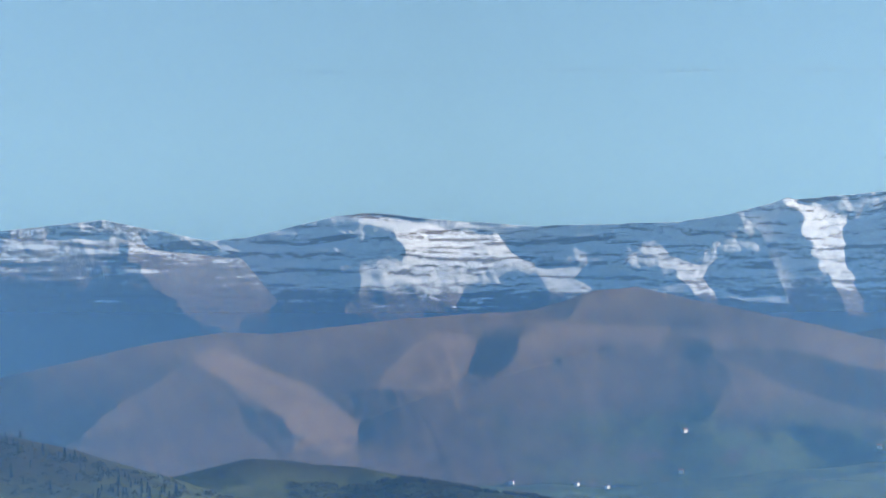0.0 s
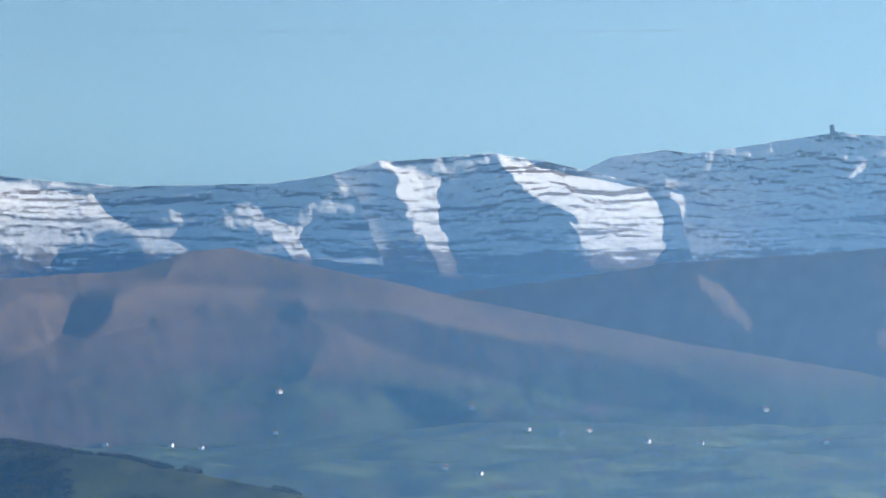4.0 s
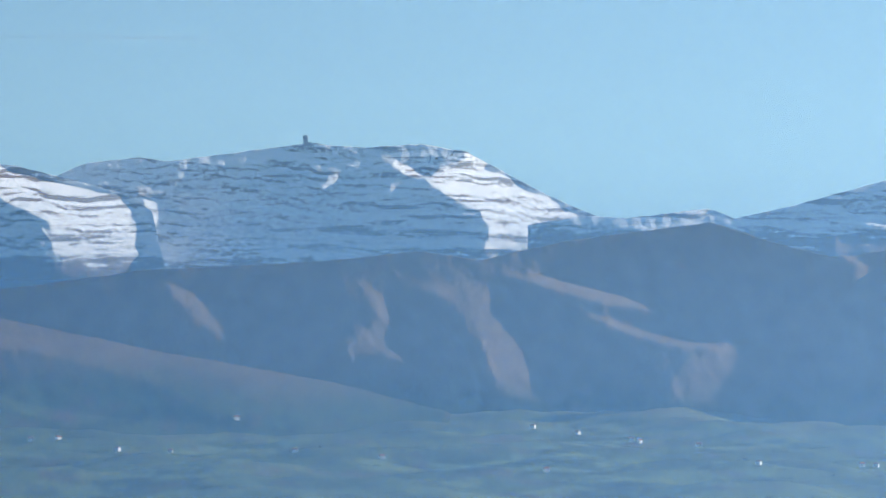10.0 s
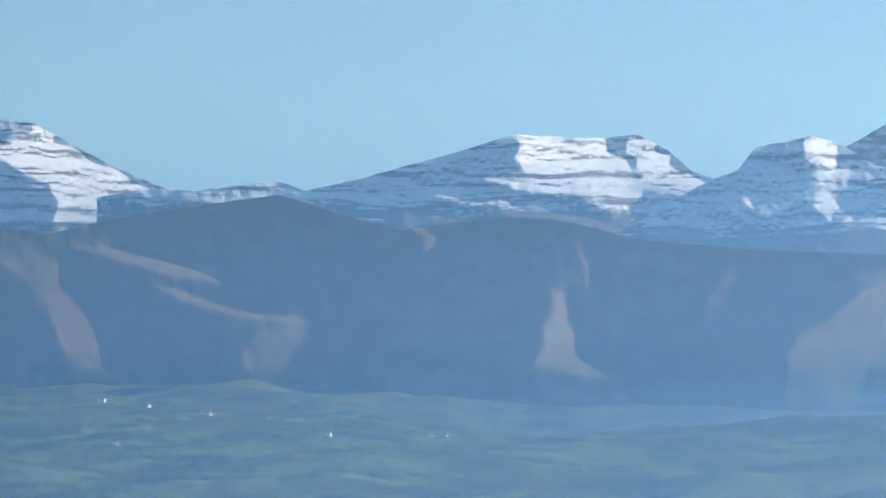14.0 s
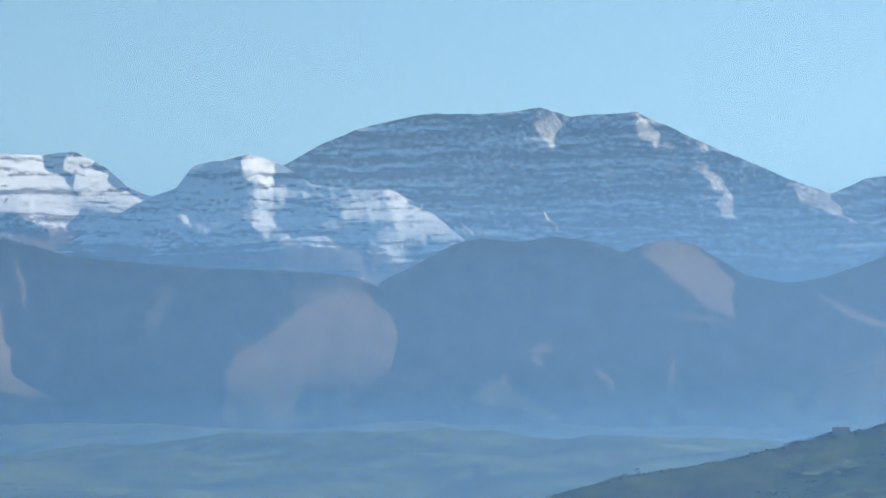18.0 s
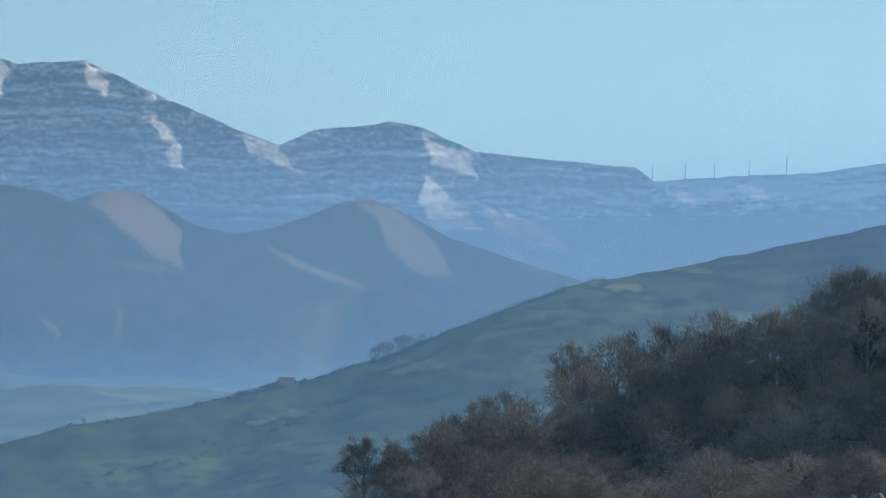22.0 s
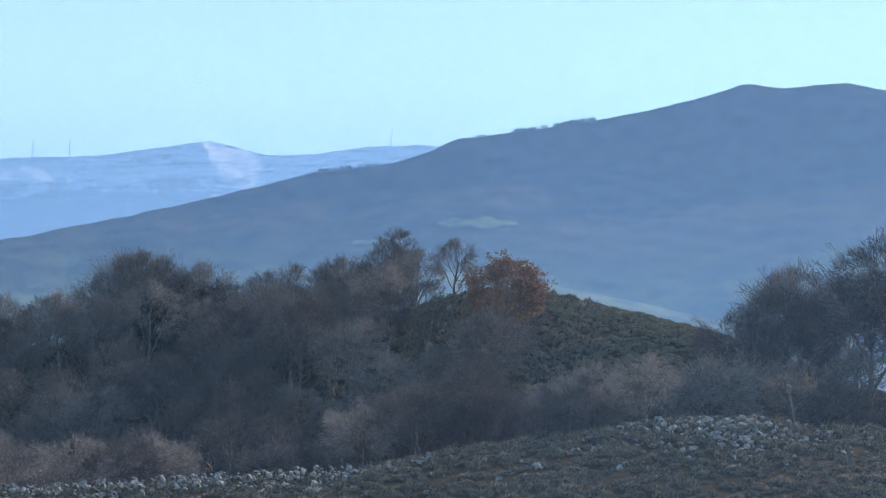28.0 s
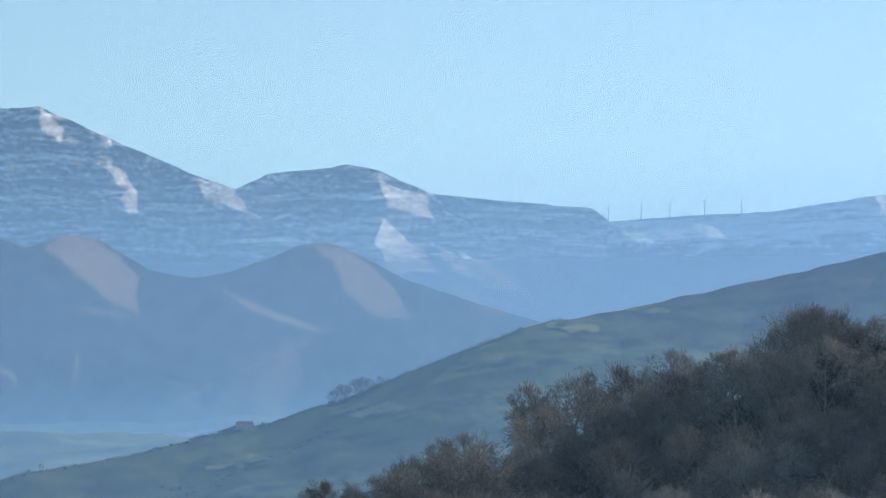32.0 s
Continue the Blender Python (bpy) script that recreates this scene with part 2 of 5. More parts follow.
def blurred(M, n):
    for axis in (0, 1):
        for _ in range(n):
            M = 0.5 * M + 0.25 * (np.roll(M, 1, axis) + np.roll(M, -1, axis))
    return M


class Front:
    """A mountain front that rises from its foot to a crest line, folded so that its faces turn to or from the sun."""

    def __init__(self, crest, foot, r0, faces, back=0.75, base=0.0, period=0.14, dip=0.0, beds=1.0, gully=1.0, edge=0.1, blur=1, seed=1,
                 grain=0.02, rough=0.006, turn_limit=0.3, low=-0.06, high=0.6, rounds=12, upward=0.45, calm=0.0):
        ca, ce = [p[0] for p in crest], [p[1] for p in crest]
        az = np.arange(ca[0], ca[-1], grain)
        top = max(ce) + 0.3
        el = np.arange(foot, top, grain)
        A, E = np.meshgrid(az, el)
        m = r0 * radians(1)
        q = E + dip * A + 0.10 * fbm(A * 0.7, E * 0.9, seed + 8, 3) + 0.025 * fbm(A * 4, E * 4, seed + 9, 2)
        wa = A + edge * (1.2 * fbm(A * 3.6, E * 5.0, seed + 1, 5, 0.65) + (1.2 * value_noise(q / period * 1.1, A * 0.9, seed + 3) if beds else 0))
        we = E + 0.7 * edge * fbm(A * 4.1, E * 5.1, seed + 2, 5, 0.65)
        M = np.full(A.shape, float(base))
        for value, *corners in faces:
            hit = inside(wa, we, corners)
            M[hit] = value
        M = blurred(M, blur)
        # the slopes that such faces have
        rel = np.radians(SUN_AZ - A)
        gx, gz = np.sin(rel) * math.cos(radians(SUN_EL)), math.sin(radians(SUN_EL))
        bare = back * gz - np.cos(rel) * math.cos(radians(SUN_EL))
        want = low + (high - low) * M
        step = (want * np.sqrt(1 + back * back) - bare) / (gx * gx + gz * gz)
        x, z = (A - A.mean()) * m, (E - foot) * m
        for _ in range(rounds):
            step = np.clip(step, -2.0, 5.0)
            fx, fz = step * gx, step * gz
            turn = float(np.clip(fx.mean(), -turn_limit, turn_limit))
            lean = float(np.clip(fz.mean(), -0.3, 1.5))
            f = self.solved(fx - turn, fz - lean, grain * m, upward) + turn * x + (back + lean) * z
            sz, sx = np.gradient(f, grain * m)
            long = np.sqrt(1 + sx * sx + sz * sz)
            got = (sx * gx + sz * gz - np.cos(rel) * math.cos(radians(SUN_EL))) / long
            step = step + 0.7 * (want - got) * long / (gx * gx + gz * gz)
        # gullies down the fall line, ledges along the beds
        k = gully * m / 78
        f = f + k * (3.0 * fbm(A * 2.2, E * 1.2, seed + 5, 3) + 1.7 * fbm(A * 6 + E * 2.5, E * 3.4, seed + 6, 4))
        here = np.clip(0.75 + 0.9 * fbm(A * 1.6, E * 3.5, seed + 10, 4) * 1.3, 0.05, 1.5)
        steps = sum(0.3 * period / n * value_noise(q / period * n, A * w, seed + 11 + int(n)) for n, w in ((1, 0.5), (2, 1.6), (3.7, 4.5)))
        step = beds * here * m * steps + 0.9 * k * fbm(A * 15, E * 17, seed + 13, 4)
        step = step * (1 - calm * blurred(M, 4))
        self.ledge = np.gradient(step, grain * m)[0]
        f = f + step
        f = f - np.percentile(f[0], 10)
        self.az, self.el, self.depth, self.r0 = az, el, f, r0
        crest_el = np.interp(az, ca, ce) + rough * 2.5 * fbm(az * 5, az * 0, seed + 14, 5)
        self.crest = np.maximum(crest_el, foot + 0.02)
        self.foot = foot

    @staticmethod
    def solved(fx, fz, step, w):
        """The surface whose slopes come nearest to those wanted."""
        n, m = fx.shape
        pad = 60
        gx, gz = (np.pad(g, pad, mode="linear_ramp") for g in (fx, fz))
        kz = 2 * np.pi * np.fft.fftfreq(gx.shape[0], step)[:, None]
        kx = 2 * np.pi * np.fft.fftfreq(gx.shape[1], step)[None, :]
        low = kx * kx + w * kz * kz + (2 * np.pi / 2600) ** 2
        F = (-1j * kx * np.fft.fft2(gx) - 1j * w * kz * np.fft.fft2(gz)) / low
        return np.real(np.fft.ifft2(F))[pad:pad + n, pad:pad + m]

    def sample(self, field, az, el):
        i = np.clip((az - self.az[0]) / (self.az[1] - self.az[0]), 0, len(self.az) - 1.001)
        j = np.clip((el - self.el[0]) / (self.el[1] - self.el[0]), 0, len(self.el) - 1.001)
        i0, j0 = np.floor(i).astype(int), np.floor(j).astype(int)
        u, v, f = i - i0, j - j0, field
        return (f[j0, i0] * (1 - u) + f[j0, i0 + 1] * u) * (1 - v) + (f[j0 + 1, i0] * (1 - u) + f[j0 + 1, i0 + 1] * u) * v

    def reach(self, az, el):
        """The distance at which a line of sight meets the front."""
        return self.r0 + self.sample(self.depth, az, el)

    def top(self, az):
        return np.interp(az, self.az, self.crest)

    def place(self, az, el=None):
        el = float(self.top(az)) if el is None else el
        return Vector(at(az, el, float(self.reach(np.array(az), np.array(el)))))

    def ground(self, X, Y):
        """The height of the slope over points of the plan."""
        A, R = np.degrees(np.arctan2(X, Y)), np.hypot(X, Y)
        best = np.full(np.shape(X), -1e9)
        for e in np.arange(self.foot, self.el[-1], 0.03):
            r = self.reach(A, np.full(np.shape(A), e))
            ok = (e <= self.top(A)) & (np.abs(r - R) < 12)
            best = np.where(ok, np.maximum(best, EYE.z + R * math.tan(radians(e))), best)
        return best

    def build(self, mat, label, category="mountain", name="mountain", rows=None):
        rows = rows or int((self.crest.max() - self.foot) / 0.016)
        v = np.linspace(0, 1, rows)[:, None]
        A = np.repeat(self.az[None, :], rows, 0)
        E = self.foot + (self.crest[None, :] - self.foot) * v
        R = self.reach(A, E)
        Z = EYE.z + R * np.tan(np.radians(E))
        # the far side
        back_r, back_z = [], []
        for d, drop in ((2, 0.4), (8, 3), (25, 14), (70, 48), (150, 120)):
            back_r.append(R[-1] + d)
            back_z.append(Z[-1] - drop)
        R, Z = np.vstack([R] + back_r), np.vstack([Z] + back_z)
        A = np.radians(np.repeat(self.az[None, :], len(R), 0))
        ob = sheet(name, R * np.sin(A), R * np.cos(A), Z, mat)
        L = np.vstack([self.sample(self.ledge, np.degrees(A[:rows]), E), np.zeros((len(R) - rows, len(self.az)))])
        ob.data.attributes.new("ledge", "FLOAT", "POINT").data.foreach_set("value", L.ravel().astype(np.float32))
        return tagged(ob, label, category)


west = Front(((-13, 3.0), (-9, 3.2), (-7.52, 3.28), (-5.76, 3.48), (-4.66, 3.27), (-3.99, 3.12), (-3.4, 2.8), (-2.4, 1.6)), 0.6, 4260,
             facets(
    (0.9, (-5.57, 3.19), (-4.66, 3.00), (-3.31, 2.80), (-2.69, 2.19), (-3.69, 1.61), (-4.37, 1.85), (-5.04, 2.52)),
    (0.5, (-7.52, 3.18), (-5.66, 3.14), (-5.23, 2.62), (-6.09, 2.42), (-7.51, 2.42)),
    (0.7, (-7.51, 1.85), (-7.17, 1.46), (-6.79, 0.99), (-7.50, 1.08)),
    (0.4, (-6.38, 3.38), (-5.61, 3.43), (-4.75, 3.29), (-5.33, 3.24))), seed=11)
west.build(limestone_dry, "flat-topped limestone mountain with patchy snow on brown slopes")

rounded = Front(((-5.2, 1.2), (-4.6, 2.6), (-3.99, 3.12), (-3.27, 3.2), (-1.92, 3.54), (-1.2, 3.62), (-0.23, 3.51), (1.5, 3.39), (2.94, 3.42), (4.1, 3.46), (5.0, 3.6), (5.4, 3.3), (5.9, 2.0)), 1.0, 4300,
                facets(
    (1.0, (-0.81, 3.28), (-0.24, 3.39), (1.11, 3.25), (1.74, 2.70), (1.02, 2.48), (0.44, 2.34), (0.34, 2.00), (-0.62, 2.05), (-1.39, 2.34), (-1.39, 2.67), (-0.62, 2.82)),
    (0.8, (-1.68, 1.86), (-1.39, 2.63), (-0.62, 2.43), (0.15, 2.00), (-0.81, 1.71)),
    (0.7, (-1.58, 3.54), (-0.81, 3.54), (-0.14, 3.39), (-0.81, 3.32)),
    (0.55, (1.74, 2.96), (3.18, 3.36), (2.99, 3.00), (2.08, 2.74)),
    (0.9, (3.13, 2.86), (3.52, 3.05), (4.00, 3.10), (4.38, 2.71), (4.81, 2.11), (4.38, 2.18), (3.90, 2.66), (3.13, 2.67)),
    (0.6, (4.29, 3.00), (5.44, 3.57), (5.34, 2.99), (4.48, 2.71))) + facets(
    (0.7, (1.59, 2.62), (2.65, 2.72), (2.70, 2.24), (1.88, 2.14))), seed=23)
rounded.build(limestone, "rounded snowy limestone mountain with terraced cliff bands")

twin = Front(((3.3, 1.3), (4.0, 2.4), (4.7, 3.3), (5.0, 3.62), (5.6, 3.76), (5.86, 3.85), (6.0, 3.82), (7.0, 3.9), (7.77, 3.97), (7.9, 3.93), (8.6, 3.82), (9.31, 3.66), (10.4, 3.38), (10.9, 3.1), (11.1, 2.2), (11.4, 1.5)), 1.2, 4350,
             facets(
    (1.0, (5.90, 3.80), (6.76, 3.54), (6.95, 3.10), (7.19, 2.62), (7.19, 2.29), (7.43, 2.05), (7.67, 1.85), (6.81, 1.85), (6.71, 2.24), (6.38, 2.72), (6.18, 3.20)),
    (1.0, (7.79, 3.92), (8.45, 3.79), (9.12, 3.63), (10.46, 3.33), (10.72, 2.81), (10.66, 2.23), (10.07, 2.43), (9.26, 2.72), (9.02, 3.00), (8.25, 3.34)),
    (0.9, (9.07, 2.81), (9.26, 2.72), (10.17, 2.43), (10.66, 2.23), (10.45, 1.95), (9.54, 1.95), (9.26, 2.38)),
    (0.4, (6.04, 3.78), (7.68, 3.87), (7.87, 3.68), (7.29, 3.49), (6.81, 3.49)),
    (0.5, (2.96, 2.81), (3.53, 3.02), (4.30, 3.34), (5.41, 3.54), (5.17, 3.10), (4.69, 2.82), (3.73, 2.62))) + facets(
    (0.8, (3.73, 2.96), (4.02, 2.91), (4.69, 2.24), (4.50, 2.09), (4.21, 2.53))), dip=-0.02, seed=37)
twin.build(limestone_tilted, "twin-peaked snowy limestone ridge with sharp sunlit spurs")

long_ridge = Front(((8.2, 3.2), (9.27, 3.66), (9.79, 3.89), (10.69, 4.0), (11.12, 3.93), (13.5, 4.26), (14.48, 4.2), (15.48, 4.27), (16.24, 4.14), (17.64, 3.4), (18.5, 3.04), (19.5, 2.7), (20.5, 2.4)), 1.4, 4500,
                   facets(
    (0.9, (10.65, 3.45), (11.28, 3.40), (11.49, 2.66), (10.94, 2.73), (10.70, 3.06)),
    (1.0, (15.47, 3.68), (16.05, 3.91), (16.24, 4.12), (16.67, 3.83), (17.43, 3.47), (18.09, 3.10), (18.52, 2.95), (18.37, 2.73), (17.52, 2.58), (16.65, 2.33), (16.57, 3.12), (15.90, 3.39)),
    (1.0, (14.97, 3.92), (15.28, 3.91), (15.52, 3.68), (15.13, 3.73)),
    (0.7, (13.74, 3.51), (13.88, 3.72), (14.32, 3.76), (14.07, 3.47)),
    (0.7, (14.87, 3.52), (15.06, 3.53), (14.96, 3.25)),
    (0.35, (10.70, 3.47), (13.59, 3.69), (13.59, 3.59), (10.80, 3.30))), dip=0.045, seed=41)
long_ridge.build(limestone_tilted, "long snowy limestone ridge with tilted cliff bands")

crag = Front(((17.3, 2.9), (18.23, 3.06), (19.0, 3.02), (20.35, 3.19), (20.83, 3.02), (21.7, 3.21), (23.34, 3.65), (24.4, 3.98), (25.2, 3.93), (25.9, 3.9), (26.5, 3.96), (27.0, 3.7), (27.4, 3.35), (27.79, 3.2), (28.4, 2.9), (29.4, 2.4)), 1.4, 4300,
             facets(
    (1.0, (24.33, 3.93), (25.93, 3.92), (26.32, 3.47), (26.55, 2.89), (26.12, 2.53), (25.64, 2.87), (24.87, 2.97), (24.34, 3.04), (23.86, 3.28), (24.49, 3.38)),
    (0.9, (26.30, 3.92), (26.85, 3.87), (27.18, 3.36), (27.99, 2.98), (28.09, 2.67), (27.18, 2.90), (26.51, 3.03)),
    (0.9, (22.37, 2.73), (22.94, 2.79), (23.91, 2.53), (23.81, 2.30), (22.94, 2.42), (22.75, 2.31)),
    (0.7, (22.95, 3.05), (24.29, 2.95), (26.21, 2.36), (27.12, 1.93), (26.69, 1.95), (25.73, 2.39), (24.10, 2.63), (23.33, 2.85)),
    (0.9, (24.00, 2.90), (24.49, 2.75), (24.73, 2.51), (24.29, 2.53)),
    (0.7, (18.91, 2.90), (20.25, 3.14), (20.44, 3.05), (19.48, 2.81))), seed=53, gully=1.2, low=-0.02, high=0.7)
crag.build(crag_rock, "craggy limestone peak with a bright snowfield")

knolls = Front(((25.2, 1.9), (26.2, 2.3), (27.0, 2.8), (27.79, 3.2), (28.2, 3.35), (28.49, 3.73), (29.2, 3.86), (29.45, 3.92), (30.02, 3.73), (30.5, 3.4), (31.2, 3.3), (31.85, 3.3), (32.5, 2.95), (33.1, 2.45), (33.9, 1.9)), 1.2, 4040,
               facets(
    (1.0, (29.24, 3.80), (29.43, 3.97), (29.96, 3.64), (29.71, 3.32), (29.33, 3.54)),
    (0.9, (26.89, 1.92), (28.37, 2.08), (29.81, 2.22), (30.00, 2.50), (30.58, 2.60), (31.15, 2.40), (31.52, 1.80), (30.96, 2.00), (30.38, 1.93), (29.52, 1.93), (28.37, 1.77)),
    (1.0, (31.83, 3.26), (32.07, 3.24), (32.50, 2.88), (33.13, 2.49), (32.69, 2.39), (31.92, 2.11), (31.54, 1.92), (31.34, 2.31), (31.83, 2.69)),
    (0.45, (30.96, 2.88), (31.73, 3.28), (31.93, 3.22), (31.83, 2.78), (30.67, 2.65)),
    (0.6, (29.66, 2.94), (30.00, 2.70), (29.81, 2.50), (29.52, 2.70)),
    (0.8, (28.27, 2.85), (28.66, 2.80), (28.46, 2.68))), seed=61, gully=1.6, beds=0.8, high=0.9, low=-0.01, turn_limit=0.45, rounds=18, calm=0.5)
knolls.build(limestone, "snowy limestone knolls below a massif")

massif = Front(((28.8, 3.2), (30.02, 3.72), (30.6, 4.05), (31.36, 4.36), (32.47, 4.6), (33.39, 4.58), (34.0, 4.62), (34.4, 4.69), (34.93, 4.53), (36.04, 4.59), (36.95, 4.17), (38.58, 3.44), (39.39, 3.15), (40.2, 2.5), (41.5, 1.8)), 1.2, 4320,
               facets(
    (1.0, (34.35, 4.46), (34.58, 4.54), (34.90, 4.35), (34.68, 3.98), (34.47, 4.14)),
    (1.0, (36.02, 4.54), (36.39, 4.34), (36.46, 4.04), (36.12, 4.13)),
    (1.0, (37.18, 3.59), (37.54, 3.50), (37.73, 2.75), (37.44, 2.85), (37.33, 3.27)),
    (1.0, (38.55, 3.36), (39.27, 3.23), (39.77, 2.71), (39.27, 2.87), (38.79, 3.07)),
    (0.9, (34.46, 3.02), (34.86, 2.62), (34.96, 2.45), (34.58, 2.51)),
    (0.8, (35.18, 2.45), (35.61, 2.22), (35.37, 2.22)),
    (0.8, (33.06, 2.77), (33.31, 2.70), (33.24, 2.51)),
    (0.8, (37.11, 4.07), (37.30, 4.01), (37.25, 3.94)),
    (0.8, (37.83, 3.62), (38.00, 3.38), (37.90, 3.33))), seed=71, gully=1.3, beds=0.9, turn_limit=0.32, low=0.0, high=1.0, rounds=18, calm=0.85)
massif.build(massif_rock, "massive domed limestone mountain with snow-dusted shaded cliffs")

stepped = Front(((37.6, 2.2), (38.8, 3.0), (39.39, 3.18), (39.9, 3.42), (40.9, 3.5), (41.26, 3.57), (41.78, 3.45), (42.64, 3.06), (43.3, 2.98), (44, 2.9), (45.4, 2.76), (45.62, 2.6), (45.9, 2.3), (46.6, 1.9), (47.5, 1.2)), 0.8, 4520,
                facets(
    (0.9, (41.76, 3.29), (42.64, 3.05), (42.66, 2.60), (42.26, 2.74), (41.97, 2.84)),
    (1.0, (41.76, 2.60), (42.07, 2.50), (42.60, 2.08), (42.74, 1.76), (42.07, 1.72), (41.78, 2.07)),
    (0.9, (42.66, 2.43), (42.89, 2.22), (43.66, 1.51), (43.03, 1.72)),
    (0.9, (42.99, 2.26), (43.37, 2.08), (44.49, 1.44), (44.38, 1.25), (43.61, 1.63)),
    (0.8, (38.83, 3.28), (39.20, 3.19), (39.78, 2.77), (39.73, 2.65), (39.21, 2.88)),
    (0.45, (42.94, 1.55), (43.90, 0.98), (43.32, 1.07))), seed=83, gully=1.2, beds=0.9, turn_limit=0.45, low=0.0, high=0.9, rounds=18, calm=0.7)
stepped.build(massif_dark, "stepped limestone peak and plateau above dark cliffs")

plateau = Front(((45.66, 2.53), (45.77, 2.54), (47.07, 2.61), (48.41, 2.65), (49.4, 2.78), (50.33, 2.91), (50.7, 2.82), (51.29, 2.66), (52.1, 2.68), (53.01, 2.81), (53.84, 2.83), (55.5, 2.75)), 1.0, 4060,
                facets(
    (1.0, (45.88, 2.35), (47.07, 2.51), (47.79, 2.42), (47.65, 2.25), (46.30, 2.09)),
    (1.0, (47.89, 2.30), (48.56, 2.30), (48.53, 2.18), (48.03, 2.15)),
    (1.0, (48.94, 2.11), (49.66, 2.08), (50.34, 2.14), (50.19, 2.35), (50.62, 2.54), (51.05, 2.43), (51.39, 2.26), (51.10, 2.08), (49.86, 1.79), (48.99, 1.65), (48.85, 1.85)),
    (0.8, (50.24, 2.85), (50.72, 2.81), (51.43, 2.62), (51.29, 2.25), (50.81, 2.35), (50.33, 2.54)),
    (1.0, (52.25, 2.52), (52.91, 2.73), (53.48, 2.64), (53.01, 2.52)),
    (0.7, (48.99, 2.35), (49.30, 2.41), (49.18, 2.23)),
    (0.7, (46.06, 1.76), (46.25, 1.81), (46.11, 1.28), (45.92, 1.18))), seed=97, gully=1.2, beds=0.6, back=2.0, turn_limit=0.5, low=-0.06, high=0.6, rounds=30, upward=0.8, calm=0.6)
plateau.build(plateau_snow, "distant rolling snow-covered plateau under wind turbines")


# ---- the brown hills in front of the range ----
foothills = Front(((5.0, 1.0), (6.6, 1.5), (7.38, 1.62), (8.9, 1.8), (10.7, 2.08), (13.5, 2.24), (15.53, 2.44), (16.49, 2.29), (17.93, 2.63), (18.88, 2.75), (19.6, 2.85), (20.4, 2.95), (20.83, 2.82), (21.3, 2.66), (21.9, 2.5), (22.5, 2.36), (23.3, 2.46), (24.2, 2.56), (25.2, 2.45), (25.9, 2.1), (26.5, 1.6)), -0.9, 3300,
                  facets(
    (0.7, (14.46, 1.97), (14.88, 1.67), (15.46, 0.90), (15.32, 0.52), (14.84, 0.71), (14.26, 0.51), (14.17, 0.90), (14.74, 1.28)),
    (0.65, (15.48, 1.86), (16.75, 1.97), (17.23, 1.39), (17.45, 0.53), (17.67, -0.14), (16.86, 0.03), (16.56, 0.81), (16.08, 1.48)),
    (0.9, (16.75, 2.08), (17.71, 2.12), (18.67, 1.93), (19.40, 1.69), (19.69, 1.36), (19.06, 1.50), (18.68, 1.50), (18.10, 1.69)),
    (0.8, (17.86, 1.69), (19.16, 1.14), (20.31, 0.95), (21.37, 0.86), (22.14, 0.63), (21.37, 0.72), (19.64, 0.85), (18.58, 1.19)),
    (0.8, (19.59, 2.39), (20.11, 2.37), (20.71, 1.99), (21.13, 0.98), (20.89, 1.12), (20.60, 1.70), (20.12, 2.06))) + facets(
    (0.8, (22.08, 2.47), (22.33, 1.99), (22.44, 1.25), (22.18, 1.71)),
    (0.8, (22.47, 2.62), (23.09, 2.24), (23.33, 1.59), (23.00, 1.76), (22.80, 2.19)),
    (0.8, (23.33, 2.43), (23.59, 2.00), (23.40, 1.88), (23.17, 2.28)),
    (0.6, (21.19, 2.20), (21.37, 1.94), (21.19, 1.78)),
    (0.6, (11.02, 1.85), (11.77, 1.76), (12.59, 0.88), (12.07, 0.88)),
    (0.5, (19.93, 0.62), (20.99, 0.84), (21.66, 0.55), (20.70, -0.12), (19.69, -0.13)),
    (0.6, (21.56, 0.86), (23.48, 0.48), (24.53, -0.03), (23.76, 0.10), (22.52, 0.54)),
    (0.7, (12.55, 0.22), (13.79, 0.13), (13.89, 0.01), (12.74, 0.10))), seed=113, gully=0.65, beds=0.0, back=0.68, edge=0.12, blur=9, high=0.5, low=-0.03, turn_limit=0.6)
foothills.build(dry_slope, "shaded brown foothills with pale sunlit spurs", "hill", "hill")

scree = Front(((22.2, 1.0), (22.9, 2.0), (23.5, 2.35), (24.3, 2.56), (24.9, 2.55), (25.5, 2.45), (26.4, 2.2), (27.55, 2.08), (28.5, 2.0), (29.6, 1.95), (30.6, 1.9), (31.3, 1.8), (31.8, 1.55), (32.2, 0.9), (32.7, 0.0), (33.4, -1.1)), -1.2, 2980,
              facets(
    (1.0, (24.98, 1.33), (25.21, 1.28), (25.27, 0.88), (25.68, 0.49), (25.84, 0.11), (26.28, -0.20), (25.53, -0.15), (25.10, -0.06), (24.65, -0.05), (24.84, 0.30), (24.89, 0.73), (25.10, 0.88)),
    (0.6, (25.47, 2.46), (25.68, 1.74), (25.78, 1.07), (25.54, 1.45)),
    (0.45, (27.84, 1.54), (28.41, 1.65), (28.36, 1.06), (27.72, 0.75)),
    (0.85, (29.95, 1.04), (30.57, 1.44), (31.34, 1.68), (31.94, 1.15), (32.08, 0.57), (31.93, 0.19), (31.14, -0.02), (30.30, -0.09), (30.20, -0.57), (29.22, -0.73), (28.96, -0.61), (29.03, 0.20), (29.22, 0.59), (29.70, 0.79)),
    (0.5, (32.49, 0.18), (33.35, 0.37), (34.22, 0.36), (33.35, 0.23))), seed=127, gully=0.65, beds=0.0, back=0.68, edge=0.12, blur=9, high=0.5, low=-0.03, turn_limit=0.6)
